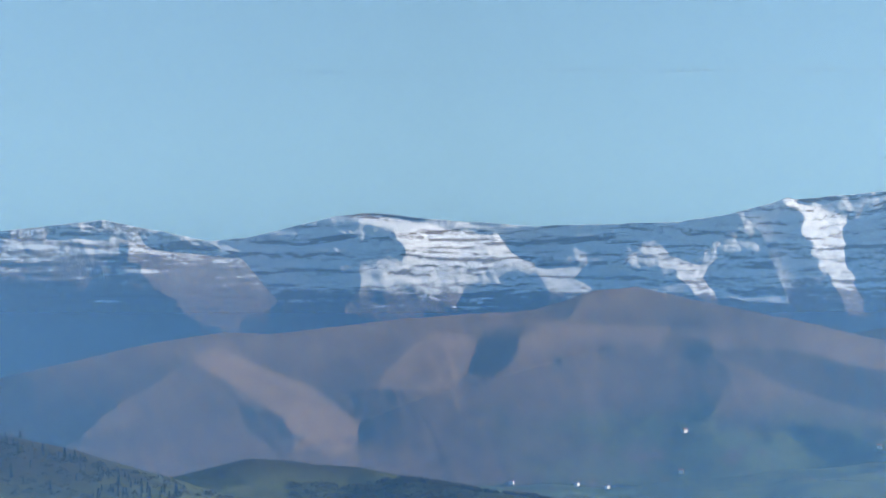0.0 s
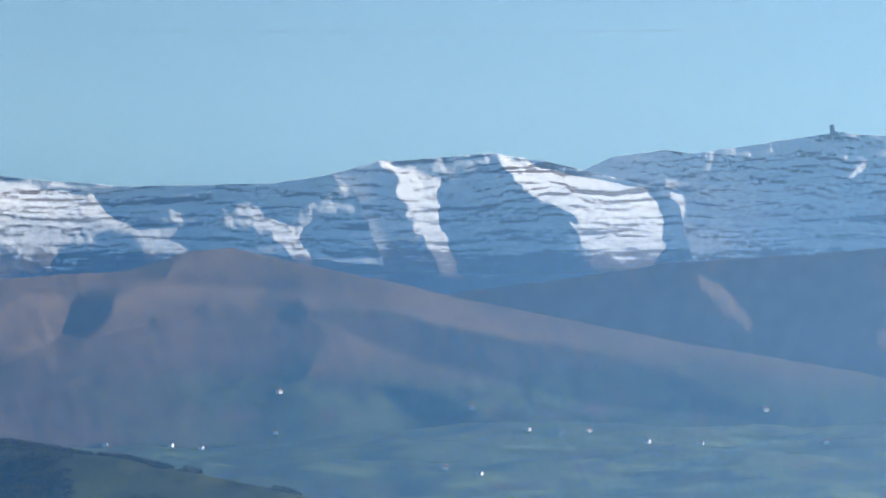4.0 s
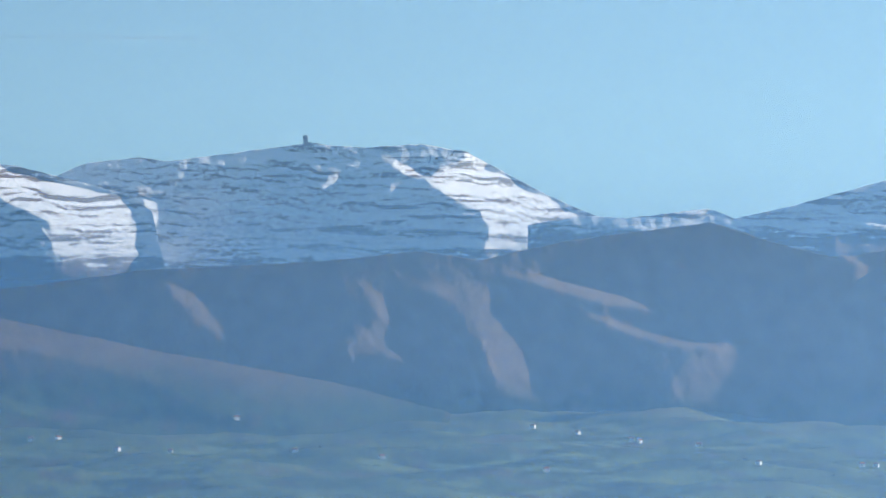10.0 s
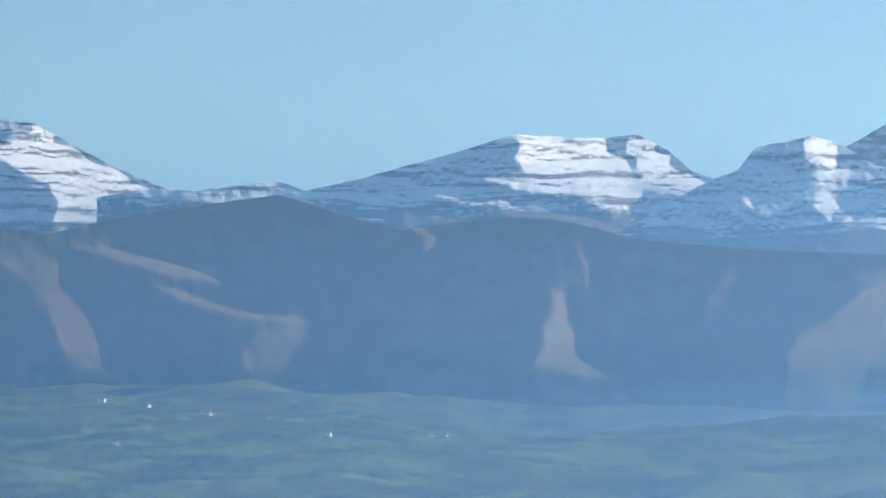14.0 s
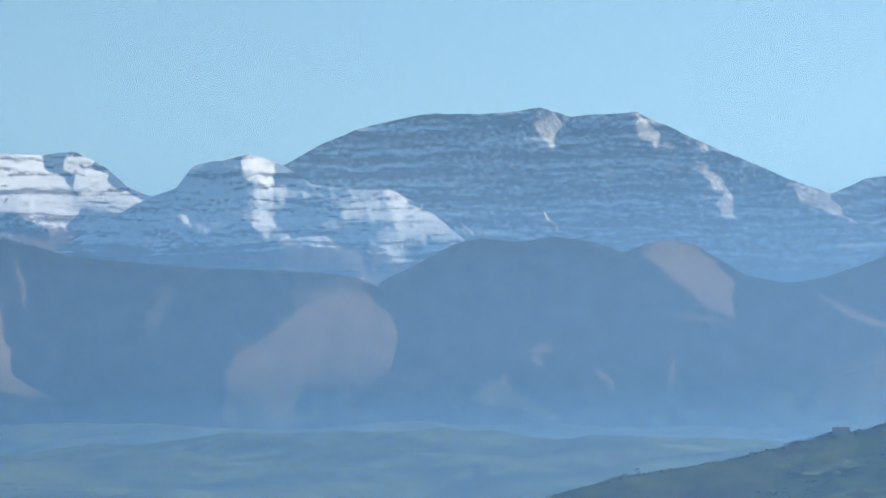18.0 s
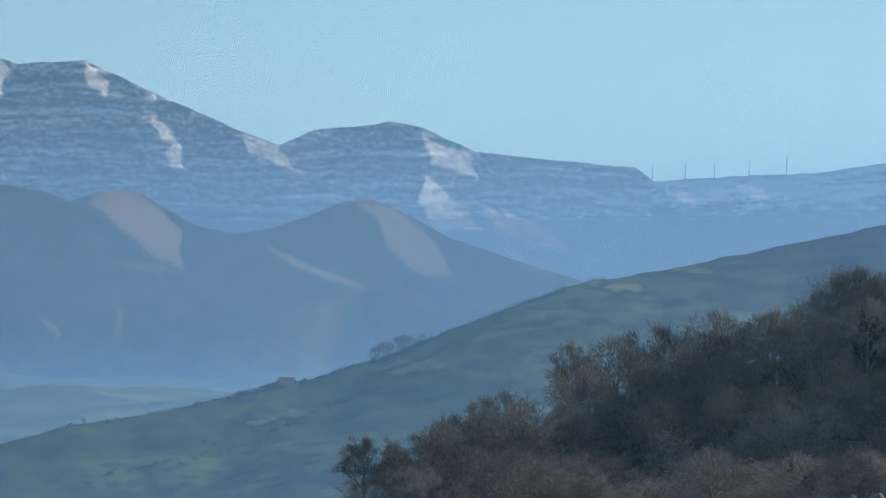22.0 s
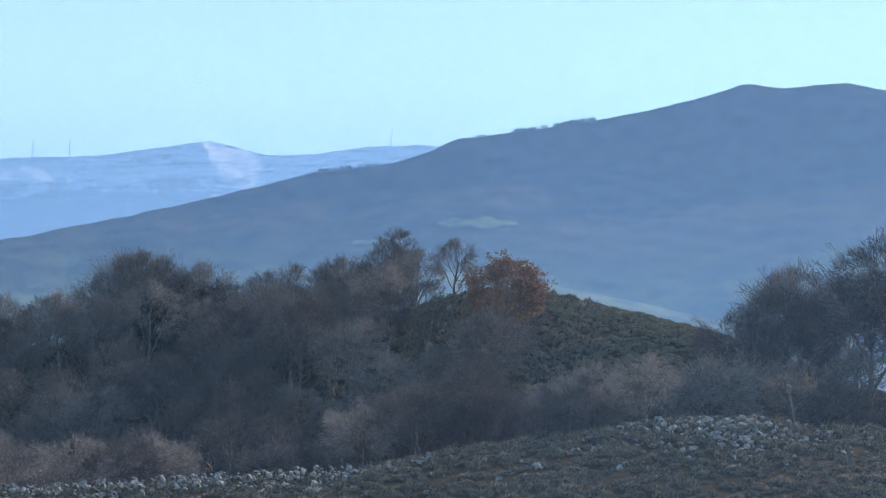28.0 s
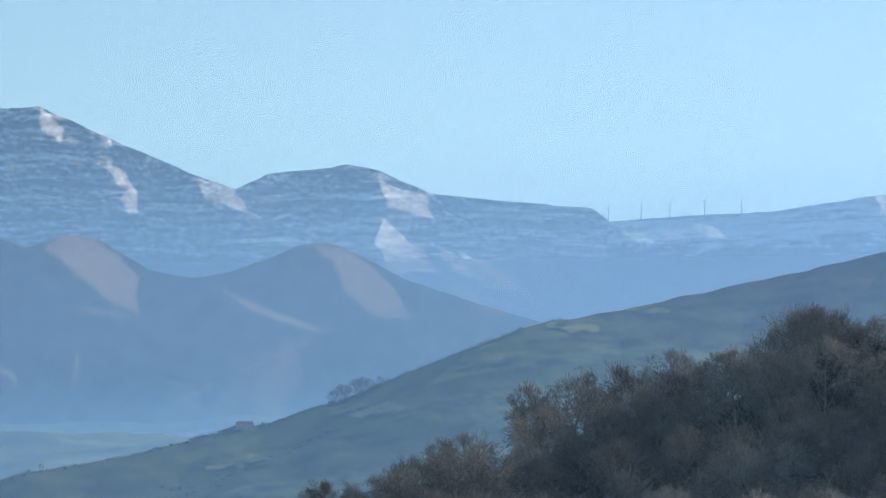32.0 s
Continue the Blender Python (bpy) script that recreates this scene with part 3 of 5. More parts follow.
scree.build(dry_slope, "dark shaded mountainside with a sunlit pinkish scree cone", "hill", "hill")

hazy = Front(((31.2, 1.2), (31.7, 1.75), (32.3, 2.05), (32.9, 2.36), (33.37, 2.48), (34.0, 2.4), (34.6, 2.5), (35.3, 2.4), (35.8, 2.2), (36.2, 2.35), (36.57, 2.42), (37.0, 2.36), (37.4, 2.1), (37.9, 1.8), (38.6, 1.65), (39.2, 1.75), (39.8, 1.95), (40.4, 2.2), (40.9, 2.25), (41.4, 2.05), (42.2, 1.6), (43.5, 1.15), (44.6, 0.8), (46.5, 0.3), (48.5, 0)), -1.2, 3330,
             facets(
    (0.75, (36.14, 2.21), (36.48, 2.39), (37.05, 2.33), (37.72, 1.74), (37.84, 1.02), (37.24, 1.22), (36.47, 1.89)),
    (0.8, (39.05, 1.61), (39.74, 1.37), (41.04, 0.67), (40.32, 0.82), (39.55, 1.04)),
    (0.75, (40.57, 2.21), (41.29, 2.13), (42.43, 1.14), (42.67, 0.93), (41.66, 0.93), (41.18, 1.39), (41.00, 1.87)),
    (0.6, (42.96, 1.73), (44.10, 0.94), (43.48, 1.02)),
    (0.7, (35.85, 1.68), (36.18, 1.37), (35.97, 1.35)),
    (0.8, (33.64, 0.21), (33.83, 0.15), (34.85, -0.69), (34.64, -0.74), (33.88, -0.18)),
    (0.8, (33.02, -0.27), (33.69, 0.11), (34.26, -0.47), (33.50, -0.37)),
    (0.7, (34.31, 0.49), (34.95, 0.06), (34.82, 0.01), (34.21, 0.40))) + facets(
    (0.8, (33.98, 0.51), (34.93, 0.82), (35.33, 0.55), (35.77, -0.24), (35.55, -0.09), (35.08, 0.51), (34.36, 0.49)),
    (0.75, (36.61, 0.48), (37.76, -0.10), (36.54, -0.24)),
    (0.6, (35.17, -0.15), (35.62, -0.47), (35.29, -0.38)),
    (0.95, (38.77, -0.20), (39.74, 0.19), (40.75, 0.59), (40.89, -0.20), (40.55, -0.69), (38.38, -0.87), (37.33, -0.87)),
    (0.5, (34.60, 1.28), (35.51, 1.35), (35.41, 1.24)),
    (0.6, (36.23, 1.27), (37.24, 1.15), (37.72, 0.98), (36.47, 1.08))), seed=139, gully=0.65, beds=0.0, back=0.68, edge=0.11, blur=7, high=0.55, low=-0.03, turn_limit=0.6)
hazy.build(dry_slope, "hazy blue foothills with pale sunlit spurs", "hill", "hill")

moorland = Front(((-13, 0.3), (-7.5, 0.8), (-4.94, 1.40), (-3.7, 1.58), (-2.93, 1.55), (-0.81, 1.80), (0.53, 1.9), (1.5, 1.95), (2.07, 2.12), (2.6, 2.3), (3.3, 2.35), (3.9, 2.2), (4.6, 2.05), (6.23, 1.72), (7.19, 1.48), (9.11, 1.1), (10.8, 0.75), (12.6, 0.45), (14, 0.2), (16, -0.3)), -1.6, 2640,
                 facets(
    (0.1, (-7.50, 0.89), (-4.65, 1.26), (-4.32, 1.09), (-5.51, 0.40), (-6.36, -0.35), (-7.49, -0.44)),
    (0.9, (-3.74, 1.30), (-2.16, 0.61), (-1.44, 0.01), (-1.53, -0.45), (-2.54, -0.45), (-2.73, 0.13), (-3.31, 0.51), (-4.27, 1.09)),
    (0.85, (-1.29, 0.59), (-0.62, 1.26), (-0.24, 1.57), (0.53, 1.57), (0.58, 0.99), (0.05, 0.61)),
    (0.85, (1.21, 1.47), (2.07, 1.76), (3.99, 1.66), (3.61, 1.37), (2.07, 0.99), (0.82, 0.82)),
    (0.42, (0.48, 0.85), (0.63, 1.52), (1.35, 1.66), (1.16, 1.08), (0.82, 0.82)),
    (0.42, (-1.77, 0.40), (-0.91, 0.61), (-0.43, 0.46), (-1.39, 0.11), (-1.52, 0.13))) + facets(
    (0.1, (-1.41, 0.05), (-0.24, 0.46), (1.11, 0.84), (3.03, 1.35), (4.42, 1.44), (3.80, 0.98), (3.12, 0.31), (2.16, -0.21), (0.15, -0.64), (-1.39, -0.64)),
    (0.42, (-3.45, 0.34), (-2.83, 0.15), (-2.40, -0.28), (-2.92, -0.37), (-3.31, -0.08)),
    (0.1, (1.40, 2.00), (2.36, 2.24), (2.17, 1.85), (1.11, 1.81)),
    (0.2, (4.47, 1.46), (4.58, 0.98), (4.46, 0.60), (4.37, 0.98)),
    (0.1, (7.19, 1.85), (8.01, 1.61), (7.87, 1.33), (7.29, 1.57)),
    (0.05, (4.21, 1.47), (4.89, 0.89), (4.50, 0.12), (2.97, -0.07), (1.91, 0.50), (3.73, 1.18))) + facets(
    (0.42, (4.50, 1.28), (6.23, 1.28), (8.15, 0.89), (11.02, 0.13), (12.53, -0.63), (9.11, -0.26), (6.23, 0.51)),
    (0.7, (5.85, 1.66), (6.81, 1.57), (7.96, 0.99), (9.11, 0.89), (8.63, 0.70), (7.00, 0.99), (6.04, 1.28)),
    (0.3, (5.66, 0.03), (6.81, -0.07), (7.67, -0.64), (6.71, -0.74))), seed=101, gully=0.4, beds=0.0, back=1.3, base=0.6, edge=0.09, blur=6, low=-0.3, high=0.55, rounds=20, turn_limit=0.1)
moorland.build(moor, "rolling brown moorland hill with green pastures at its foot", "hill", "hill")


# ---- the near hills ----
SURFACE = {}


def hill(az0, az1, r0, r1, ridges, mat, label, seed, rows=130, gully=6.0, soft=5.0, daz=0.04, warp=22.0, name="hill", fine=0.8, squeeze=1.0):
    ridges = ridges[:1] + [([(a, e, g[0][0][2] + squeeze * (r - g[0][0][2])) for a, e, r in g[0]], *g[1:]) for g in ridges[1:]]
    ridges = [Ridge(*g) if isinstance(g, tuple) else g for g in ridges]
    shape = lambda X, Y: relief(ridges, X, Y, soft, -120)

    def height(X, Y):
        wx = X + warp * fbm(X / 110, Y / 110, seed, 3)
        wy = Y + warp * fbm(X / 110, Y / 110, seed + 50, 3)
        wx, wy = wx + warp * 0.35 * fbm(X / 30, Y / 30, seed + 11, 3), wy + warp * 0.35 * fbm(X / 30, Y / 30, seed + 12, 3)
        Z, D = shape(wx, wy)
        far = 1 - np.exp(-D / 60)
        g = 1 - np.abs(fbm(X / 75, Y / 75, seed + 3, 4)) * 2
        return Z - gully * far * g + fine * fbm(X / 14, Y / 14, seed + 7, 3)

    SURFACE[seed] = height
    return tagged(terrain(name, az0, az1, daz, r0, r1, rows, height, mat), label, "hill")


hill(-16, 6, 800, 1350, [
    ([(-16, -0.1, 1050), (-7.5, -0.15, 1050), (-6.6, -0.55, 1040), (-5.3, -0.95, 1020), (-4, -1.5, 1000)], 0.25, 0.3, 6),
    ([(-6, -1.3, 1150), (-4.5, -0.95, 1170), (-3.2, -0.55, 1180), (-1.6, -0.7, 1180), (-0.6, -0.95, 1150), (1.5, -1.25, 1100), (4, -1.75, 1050)], 0.25, 0.3, 6),
], near_hill_grass, "low grassy hill with dark scrub and pines", 151, rows=90, gully=1.5, warp=6, soft=2)

hill(31, 68, 680, 1345, [
    ([(31, -2.9, 1040), (33.7, -2.1, 1080), (36.04, -1.55, 1110), (37.38, -1.35, 1120), (39.59, -0.87, 1150), (40.94, -0.52, 1160), (42.95, 0.16, 1190), (44.96, 0.89, 1210), (47.07, 1.23, 1230), (49.57, 1.74, 1255), (52.2, 2.3, 1290), (56, 2.9, 1310), (62, 3.2, 1330), (68, 3.0, 1330)], 0.5, 0.25, 12),
    ([(47.07, 1.23, 1230), (49.57, 1.74, 1250), (52.23, 2.38, 1270), (53.48, 2.54, 1275), (54.73, 2.95, 1280), (56.66, 3.22, 1285), (58.1, 3.48, 1290), (59.58, 3.84, 1290), (60.1, 3.78, 1290), (61.15, 3.83, 1290), (63, 3.5, 1290), (68, 3.2, 1290)], 0.5, 0.62, 8),
    ([(54.2, 0.75, 800), (56, 0.42, 800), (57.2, 0.1, 795), (58.0, -0.35, 790), (59.5, -1.2, 780)], 0.4, 0.16, 6),
], slope_grass, "broad grassy hillside, dark and backlit towards its summit", 163, rows=170, gully=2.0, warp=5, soft=1)

hill(36, 72, 120, 520, [
    ([(36, -6.5, 260), (39.8, -4.5, 290), (41.1, -3.0, 310), (42.7, -2.6, 325), (43.6, -2.3, 332), (45.2, -1.75, 340), (46.3, -1.4, 346), (47.4, -1.3, 350), (49.1, -0.6, 355), (51.8, -0.6, 358), (53.5, -0.35, 358), (54.5, 0.1, 352), (55.5, 0.35, 350), (56.5, 0.12, 348), (57.3, -0.1, 345), (58.0, -0.6, 338), (58.8, -1.1, 330), (60, -1.4, 320), (72, -1.4, 300)], 0.45, 0.4, 8),
    ([(44, -3.6, 262), (46, -3.12, 262), (50.6, -2.86, 262), (53.5, -2.74, 265), (57.3, -2.12, 268), (59.1, -1.85, 270), (60.6, -1.95, 269), (61.8, -2.0, 268), (72, -2.0, 260)], 0.25, 0.16, 8),
], scrub_ground, "near scrubby limestone hill with bare oaks", 171, rows=150, gully=0.8, warp=3, soft=1.2, fine=0.5)


# ---- the ground: one sheet to the horizon ----
def ground_height(X, Y):
    R = np.hypot(X, Y)
    az = np.degrees(np.arctan2(X, Y))
    el = np.interp(R, [0, 30, 120, 700, 1350, 1700, 2100, 2600, 3100, 3600, 4900],
                   [-10, -8, -7.5, -4.5, -3.1, -2.3, -1.5, -0.95, -0.8, -1.0, -1.2])
    up = np.interp(R, [1500, 2600, 3000, 3400], [0, 0.6, 0.9, 0.5]) * np.interp(az, [10, 16, 20, 26], [0, 0.4, 0.5, 0])
    Z = R * np.tan(np.radians(el + up)) + EYE.z - 1.7 * np.exp(-R / 25)
    return Z + np.clip(R / 900 - 0.5, 0, 1) * (15 * fbm(X / 330, Y / 330, 5, 4) + 12.0 * fbm(X / 90, Y / 90, 8, 4))


ga = np.radians(np.concatenate([np.arange(-14, 66, 0.12), np.arange(66, 346.1, 4)]))
gr = np.concatenate([np.linspace(0.0, 700, 24), np.linspace(730, 1350, 20), np.linspace(1362, 3300, 150), np.linspace(3350, 4900, 12)])
GA, GR = np.meshgrid(ga, gr)
GX, GY = GR * np.sin(GA), GR * np.cos(GA)
tagged(sheet("ground", GX, GY, ground_height(GX, GY), meadow), "green valley floor of meadows and hedges", "ground", "", "structure")


# ---- pale pastures on the broad hillside ----
def pasture(az0, az1, el, tall, seed):
    """A grazed field lying on the hill where the given headings and height angle meet it."""
    rs = np.arange(760.0, 1288.0, 2.0)
    rows = []
    for v in np.linspace(-1, 1, 7):
        row = []
        for u in np.linspace(-1, 1, 25):
            a = math.radians(0.5 * (az0 + az1) + 0.5 * (az1 - az0) * u)
            e = el + 0.5 * tall * v * math.sqrt(max(0.02, 1 - u * u)) * (1 + 0.4 * math.sin(7 * u + seed)) - 0.05 * u * math.sin(seed)
            zs = SURFACE[163](rs * math.sin(a), rs * math.cos(a))
            up = np.degrees(np.arctan2(zs - EYE.z, rs))
            r = rs[int(np.argmax(up >= e))] if (up >= e).any() else 1280.0
            row.append((r * math.sin(a), r * math.cos(a), float(SURFACE[163](np.array([r * math.sin(a)]), np.array([r * math.cos(a)]))[0]) + 0.5))
        rows.append(row)
    G = np.array(rows)
    return tagged(sheet("pasture", G[..., 0], G[..., 1], G[..., 2], pale_pasture), "pale green grazed pasture on the broad hillside", "pasture", "", "structure")


for k, (a0, a1, e, h) in enumerate(((54.2, 55.55, 1.47, 0.16), (45.9, 46.7, 1.0, 0.12), (44.6, 45.5, 0.72, 0.16), (43.3, 44.2, 0.2, 0.14), (41.0, 42.2, -0.65, 0.2), (38.6, 39.9, -1.5, 0.2), (52.6, 53.6, 1.15, 0.08))):
    pasture(a0, a1, e, h, k)


# ---- blue sheets standing in for the haze in the valleys ----
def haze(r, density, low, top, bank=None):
    # an upright curved sheet, added in place of scattering air
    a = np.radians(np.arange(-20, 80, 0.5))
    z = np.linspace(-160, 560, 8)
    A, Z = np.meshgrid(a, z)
    ob = sheet("haze", r * np.sin(A), r * np.cos(A), Z, haze_veil("blue_haze_sheet", density, top, low, bank))
    return tagged(ob, "added blue see-through sheet standing in for distance haze", "haze", "", "structure")


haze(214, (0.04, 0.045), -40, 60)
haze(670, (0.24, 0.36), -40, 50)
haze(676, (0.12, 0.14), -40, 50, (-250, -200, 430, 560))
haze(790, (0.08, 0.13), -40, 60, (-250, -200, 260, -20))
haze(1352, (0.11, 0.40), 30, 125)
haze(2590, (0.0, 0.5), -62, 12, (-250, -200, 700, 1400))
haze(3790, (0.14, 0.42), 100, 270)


# ---- things of the near hill: oaks, scrub, limestone ----
def ground_at(seed, az, r):
    a = math.radians(az)
    x, y = np.array([r * math.sin(a)]), np.array([r * math.cos(a)])
    return Vector((x[0], y[0], float(SURFACE[seed](x, y)[0])))


def mesh_of(name, verts, faces, mat, smooth=False):
    me = bpy.data.meshes.new(name)
    me.from_pydata(verts, [], faces)
    me.materials.append(mat)
    if smooth:
        me.polygons.foreach_set("use_smooth", [True] * len(me.polygons))
    me.update()
    return me


def part(name, me, parent, label=""):
    ob = new(name, me)
    ob.parent = parent
    return tagged(ob, label)


def tube(V, F, path, radii, sides):
    """A tapered branch along a path, added to the lists V and F."""
    start = len(V)
    for i, (p, rad) in enumerate(zip(path, radii)):
        d = (path[min(i + 1, len(path) - 1)] - path[max(i - 1, 0)]).normalized()
        u = d.orthogonal().normalized()
        w = d.cross(u)
        for k in range(sides):
            c = 2 * math.pi * k / sides
            V.append(p + rad * (math.cos(c) * u + math.sin(c) * w))
    for i in range(len(path) - 1):
        for k in range(sides):
            a, b = start + i * sides + k, start + i * sides + (k + 1) % sides
            F.append((a, b, b + sides, a + sides))


def grow(rng, p, d, length, radius, bend, steps):
    """A crooked path that leans upwards."""
    path, radii = [p.copy()], [radius]
    for i in range(steps):
        d = (d + Vector((rng.gauss(0, bend), rng.gauss(0, bend), rng.gauss(0.04, bend)))).normalized()
        p = p + d * (length / steps)
        path.append(p.copy())
        radii.append(radius * (1 - 0.8 * (i + 1) / steps))
    return path, radii


bark = Mat("oak_bark")
bark_n = bark.noise(0.5, 4, 0.7, (1, 1, 0.3))
bark.bump(bark_n, 0.03)
bark = bark.colour(bark.mix(bark.ramp(bark_n, 0.35, 0.7), (0.13, 0.11, 0.095), (0.42, 0.37, 0.32)))
pale_bark = Mat("pale_lichened_bark")
pale_n = pale_bark.noise(0.6, 4, 0.7)
pale_bark = pale_bark.colour(pale_bark.mix(pale_bark.ramp(pale_n, 0.35, 0.65), (0.13, 0.115, 0.10), (0.32, 0.29, 0.25)))


def twig_mat(name, a, b):
    m = Mat(name)
    info = m.n.new("ShaderNodeObjectInfo")
    isl = m.geo.outputs["Random Per Island"]
    c = m.mix(isl, a, b)
    hue = m.mix(m.math("MULTIPLY", m.ramp(info.outputs["Random"], 0.1, 0.9), 0.72), c, (0.075, 0.06, 0.055))
    return m.colour(hue)


twigs_grey = twig_mat("grey_brown_twigs", (0.13, 0.115, 0.105), (0.54, 0.475, 0.43))
twigs_red = twig_mat("reddish_twigs", (0.18, 0.155, 0.135), (0.66, 0.555, 0.485))
leaves_rust = twig_mat("rust_leaves", (0.25, 0.14, 0.08), (0.46, 0.27, 0.16))
leaves_dark = twig_mat("evergreen_leaves", (0.025, 0.032, 0.014), (0.06, 0.07, 0.03))


def tree(seed, height, spread, lean_trunk, mats, label, category="tree", twig_count=7500, forks=8, first=0.3, leaf=0.0, group=""):
    """A bare broadleaf: crooked trunk, limbs that reach for a rounded crown, branches, fine twigs."""
    rng = random.Random(seed)
    root = tagged(new("oak_tree"), label, category, group)
    trunk_path, trunk_r = grow(rng, Vector((0, 0, -0.4)), Vector((rng.gauss(0, lean_trunk), rng.gauss(0, lean_trunk), 1)).normalized(),
                               height * 0.78, height * 0.026, 0.09, 9)
    V, F = [], []
    tube(V, F, trunk_path, trunk_r, 7)
    part("trunk", mesh_of("trunk", V, F, mats[0], True), root)
    low = height * (0.25 + 0.4 * first)
    centre = Vector((trunk_path[5].x, trunk_path[5].y, 0.5 * (low + height)))
    half = 0.5 * (height - low)

    def reach(path, target, rad, steps, bend, sides, store):
        p, d = path
        pts, rads = [p.copy()], [rad]
        for i in range(steps):
            want = (target - pts[-1]) / (steps - i)
            q = pts[-1] + want + Vector((rng.gauss(0, 1), rng.gauss(0, 1), rng.gauss(0, 1))) * bend * want.length
            pts.append(q)
            rads.append(max(0.012, rad * (1 - 0.75 * (i + 1) / steps)))
        tube(store[0], store[1], pts, rads, sides)
        return pts, rads

    def on_crown(turn, lift, depth):
        c = math.sqrt(max(0, 1 - lift * lift))
        return centre + Vector((math.cos(turn) * c * spread, math.sin(turn) * c * spread, lift * half)) * depth

    tips = []
    for k in range(forks):
        f = first + (0.97 - first) * (k + 0.5) / forks
        i = int(f * (len(trunk_path) - 1))
        turn, lift = k * 2.4 + rng.uniform(-0.4, 0.4), -0.45 + 1.4 * (k + 0.5) / forks
        store = ([], [])
        pts, rads = reach((trunk_path[i], None), on_crown(turn, lift, rng.uniform(0.68, 0.88)), trunk_r[i] * 0.66, 6, 0.22, 5, store)
        for s in range(8):
            j = rng.randint(2, 6)
            t2, l2 = turn + rng.gauss(0, 0.5), max(-0.7, min(0.98, lift + rng.gauss(0.05, 0.32)))
            p2, r2 = reach((pts[j], None), on_crown(t2, l2, rng.uniform(0.8, 1.0)), rads[j] * 0.55 + 0.012, 4, 0.25, 3, store)
            tips.append(p2[4])
            for q in (1, 2, 3):
                end = p2[q] + (p2[q] - centre).normalized() * spread * 0.16 + Vector((rng.gauss(0, 1), rng.gauss(0, 1), rng.gauss(0.2, 0.8))) * spread * 0.13
                p3, r3 = reach((p2[q], None), end, r2[q] * 0.6, 2, 0.2, 3, store)
                tips += [p3[1], p3[2]]
        part("limb", mesh_of("limb", *store, mats[0], True), root)
    V, F = [], []
    per = max(1, twig_count // len(tips))
    for p in tips:
        away = (p - centre).normalized()
        for _ in range(per):
            q = p + Vector((rng.gauss(0, 1), rng.gauss(0, 1), rng.gauss(0, 0.8))) * spread * 0.06
            e = (away * 0.8 + Vector((rng.gauss(0, 0.6), rng.gauss(0, 0.6), rng.gauss(0.15, 0.5)))).normalized()
            ln = spread * rng.uniform(0.08, 0.2)
            u = e.orthogonal().normalized() * 0.017 * rng.uniform(0.7, 1.4)
            u = Matrix.Rotation(rng.uniform(0, 6.28), 3, e) @ u
            n = len(V)
            V += [q + u, q - u, q + e * ln]
            F += [(n, n + 1, n + 2)]
            if leaf and rng.random() < leaf:
                for _ in range(4):
                    c = q + e * ln * rng.random() + Vector((rng.gauss(0, 0.14), rng.gauss(0, 0.14), rng.gauss(0, 0.12)))
                    a = Vector((rng.gauss(0, 1), rng.gauss(0, 1), rng.gauss(0, 1))).normalized() * 0.17
                    b = a.orthogonal().normalized() * 0.11
                    n = len(V)
                    V += [c - a, c + b, c + a, c - b]
                    F += [(n, n + 1, n + 2, n + 3)]
    part("crown", mesh_of("crown", V, F, mats[1]), root, mats[2] if len(mats) > 2 else "")
    return root


OAK = "bare grey-brown deciduous tree standing on the wooded hillside"
WOOD = "bare trees on the wooded hill"
kinds = [
    tree(1, 9.5, 4.0, 0.08, (bark, twigs_grey), OAK, group=WOOD, first=0.15),
    tree(2, 11.0, 3.9, 0.06, (bark, twigs_grey), OAK, group=WOOD, first=0.22),
    tree(3, 8.5, 4.3, 0.12, (bark, twigs_red), "bare oak with reddish-brown twigs on the hillside", group=WOOD, first=0.15),
    tree(4, 11.5, 2.9, 0.05, (pale_bark, twigs_grey), "tall slender bare tree with a pale trunk", group=WOOD, first=0.45),
    tree(5, 6.0, 3.6, 0.16, (bark, twigs_red), "low spreading bare tree with reddish twigs", group=WOOD, first=0.15),
    tree(6, 10.0, 4.4, 0.1, (pale_bark, twigs_grey), OAK, group=WOOD, first=0.1, forks=8),
    tree(7, 7.0, 3.2, 0.15, (bark, twigs_grey), "small bare tree among the taller oaks", group=WOOD, first=0.25, forks=6),
]
rng = random.Random(77)
spots = []
az = 40.9
while az < 57.2:
    crest = np.interp(az, [39.8, 43.6, 47.4, 51.8, 54.5, 57.3], [292, 334, 352, 360, 352, 345])
    for row in range(8):
        r = crest + 5 - row * 10.8 + rng.uniform(-3.5, 3.5)
        a = az + rng.uniform(-0.32, 0.32) + (0.42 if row % 2 else 0)
        if r < 274 or (a > 54.2 and row < 4) or (a > 55.6 and row < 6):
            continue
        if rng.random() < 0.04:
            continue
        k = rng.choice((0, 5, 1, 1, 2, 3, 6)) if row < 5 else rng.choice((2, 4, 4, 6, 0))
        s = rng.uniform(0.66, 0.9) if row < 5 else rng.uniform(0.68, 0.92)
        spots.append((k, a, r, s))
    az += 0.6
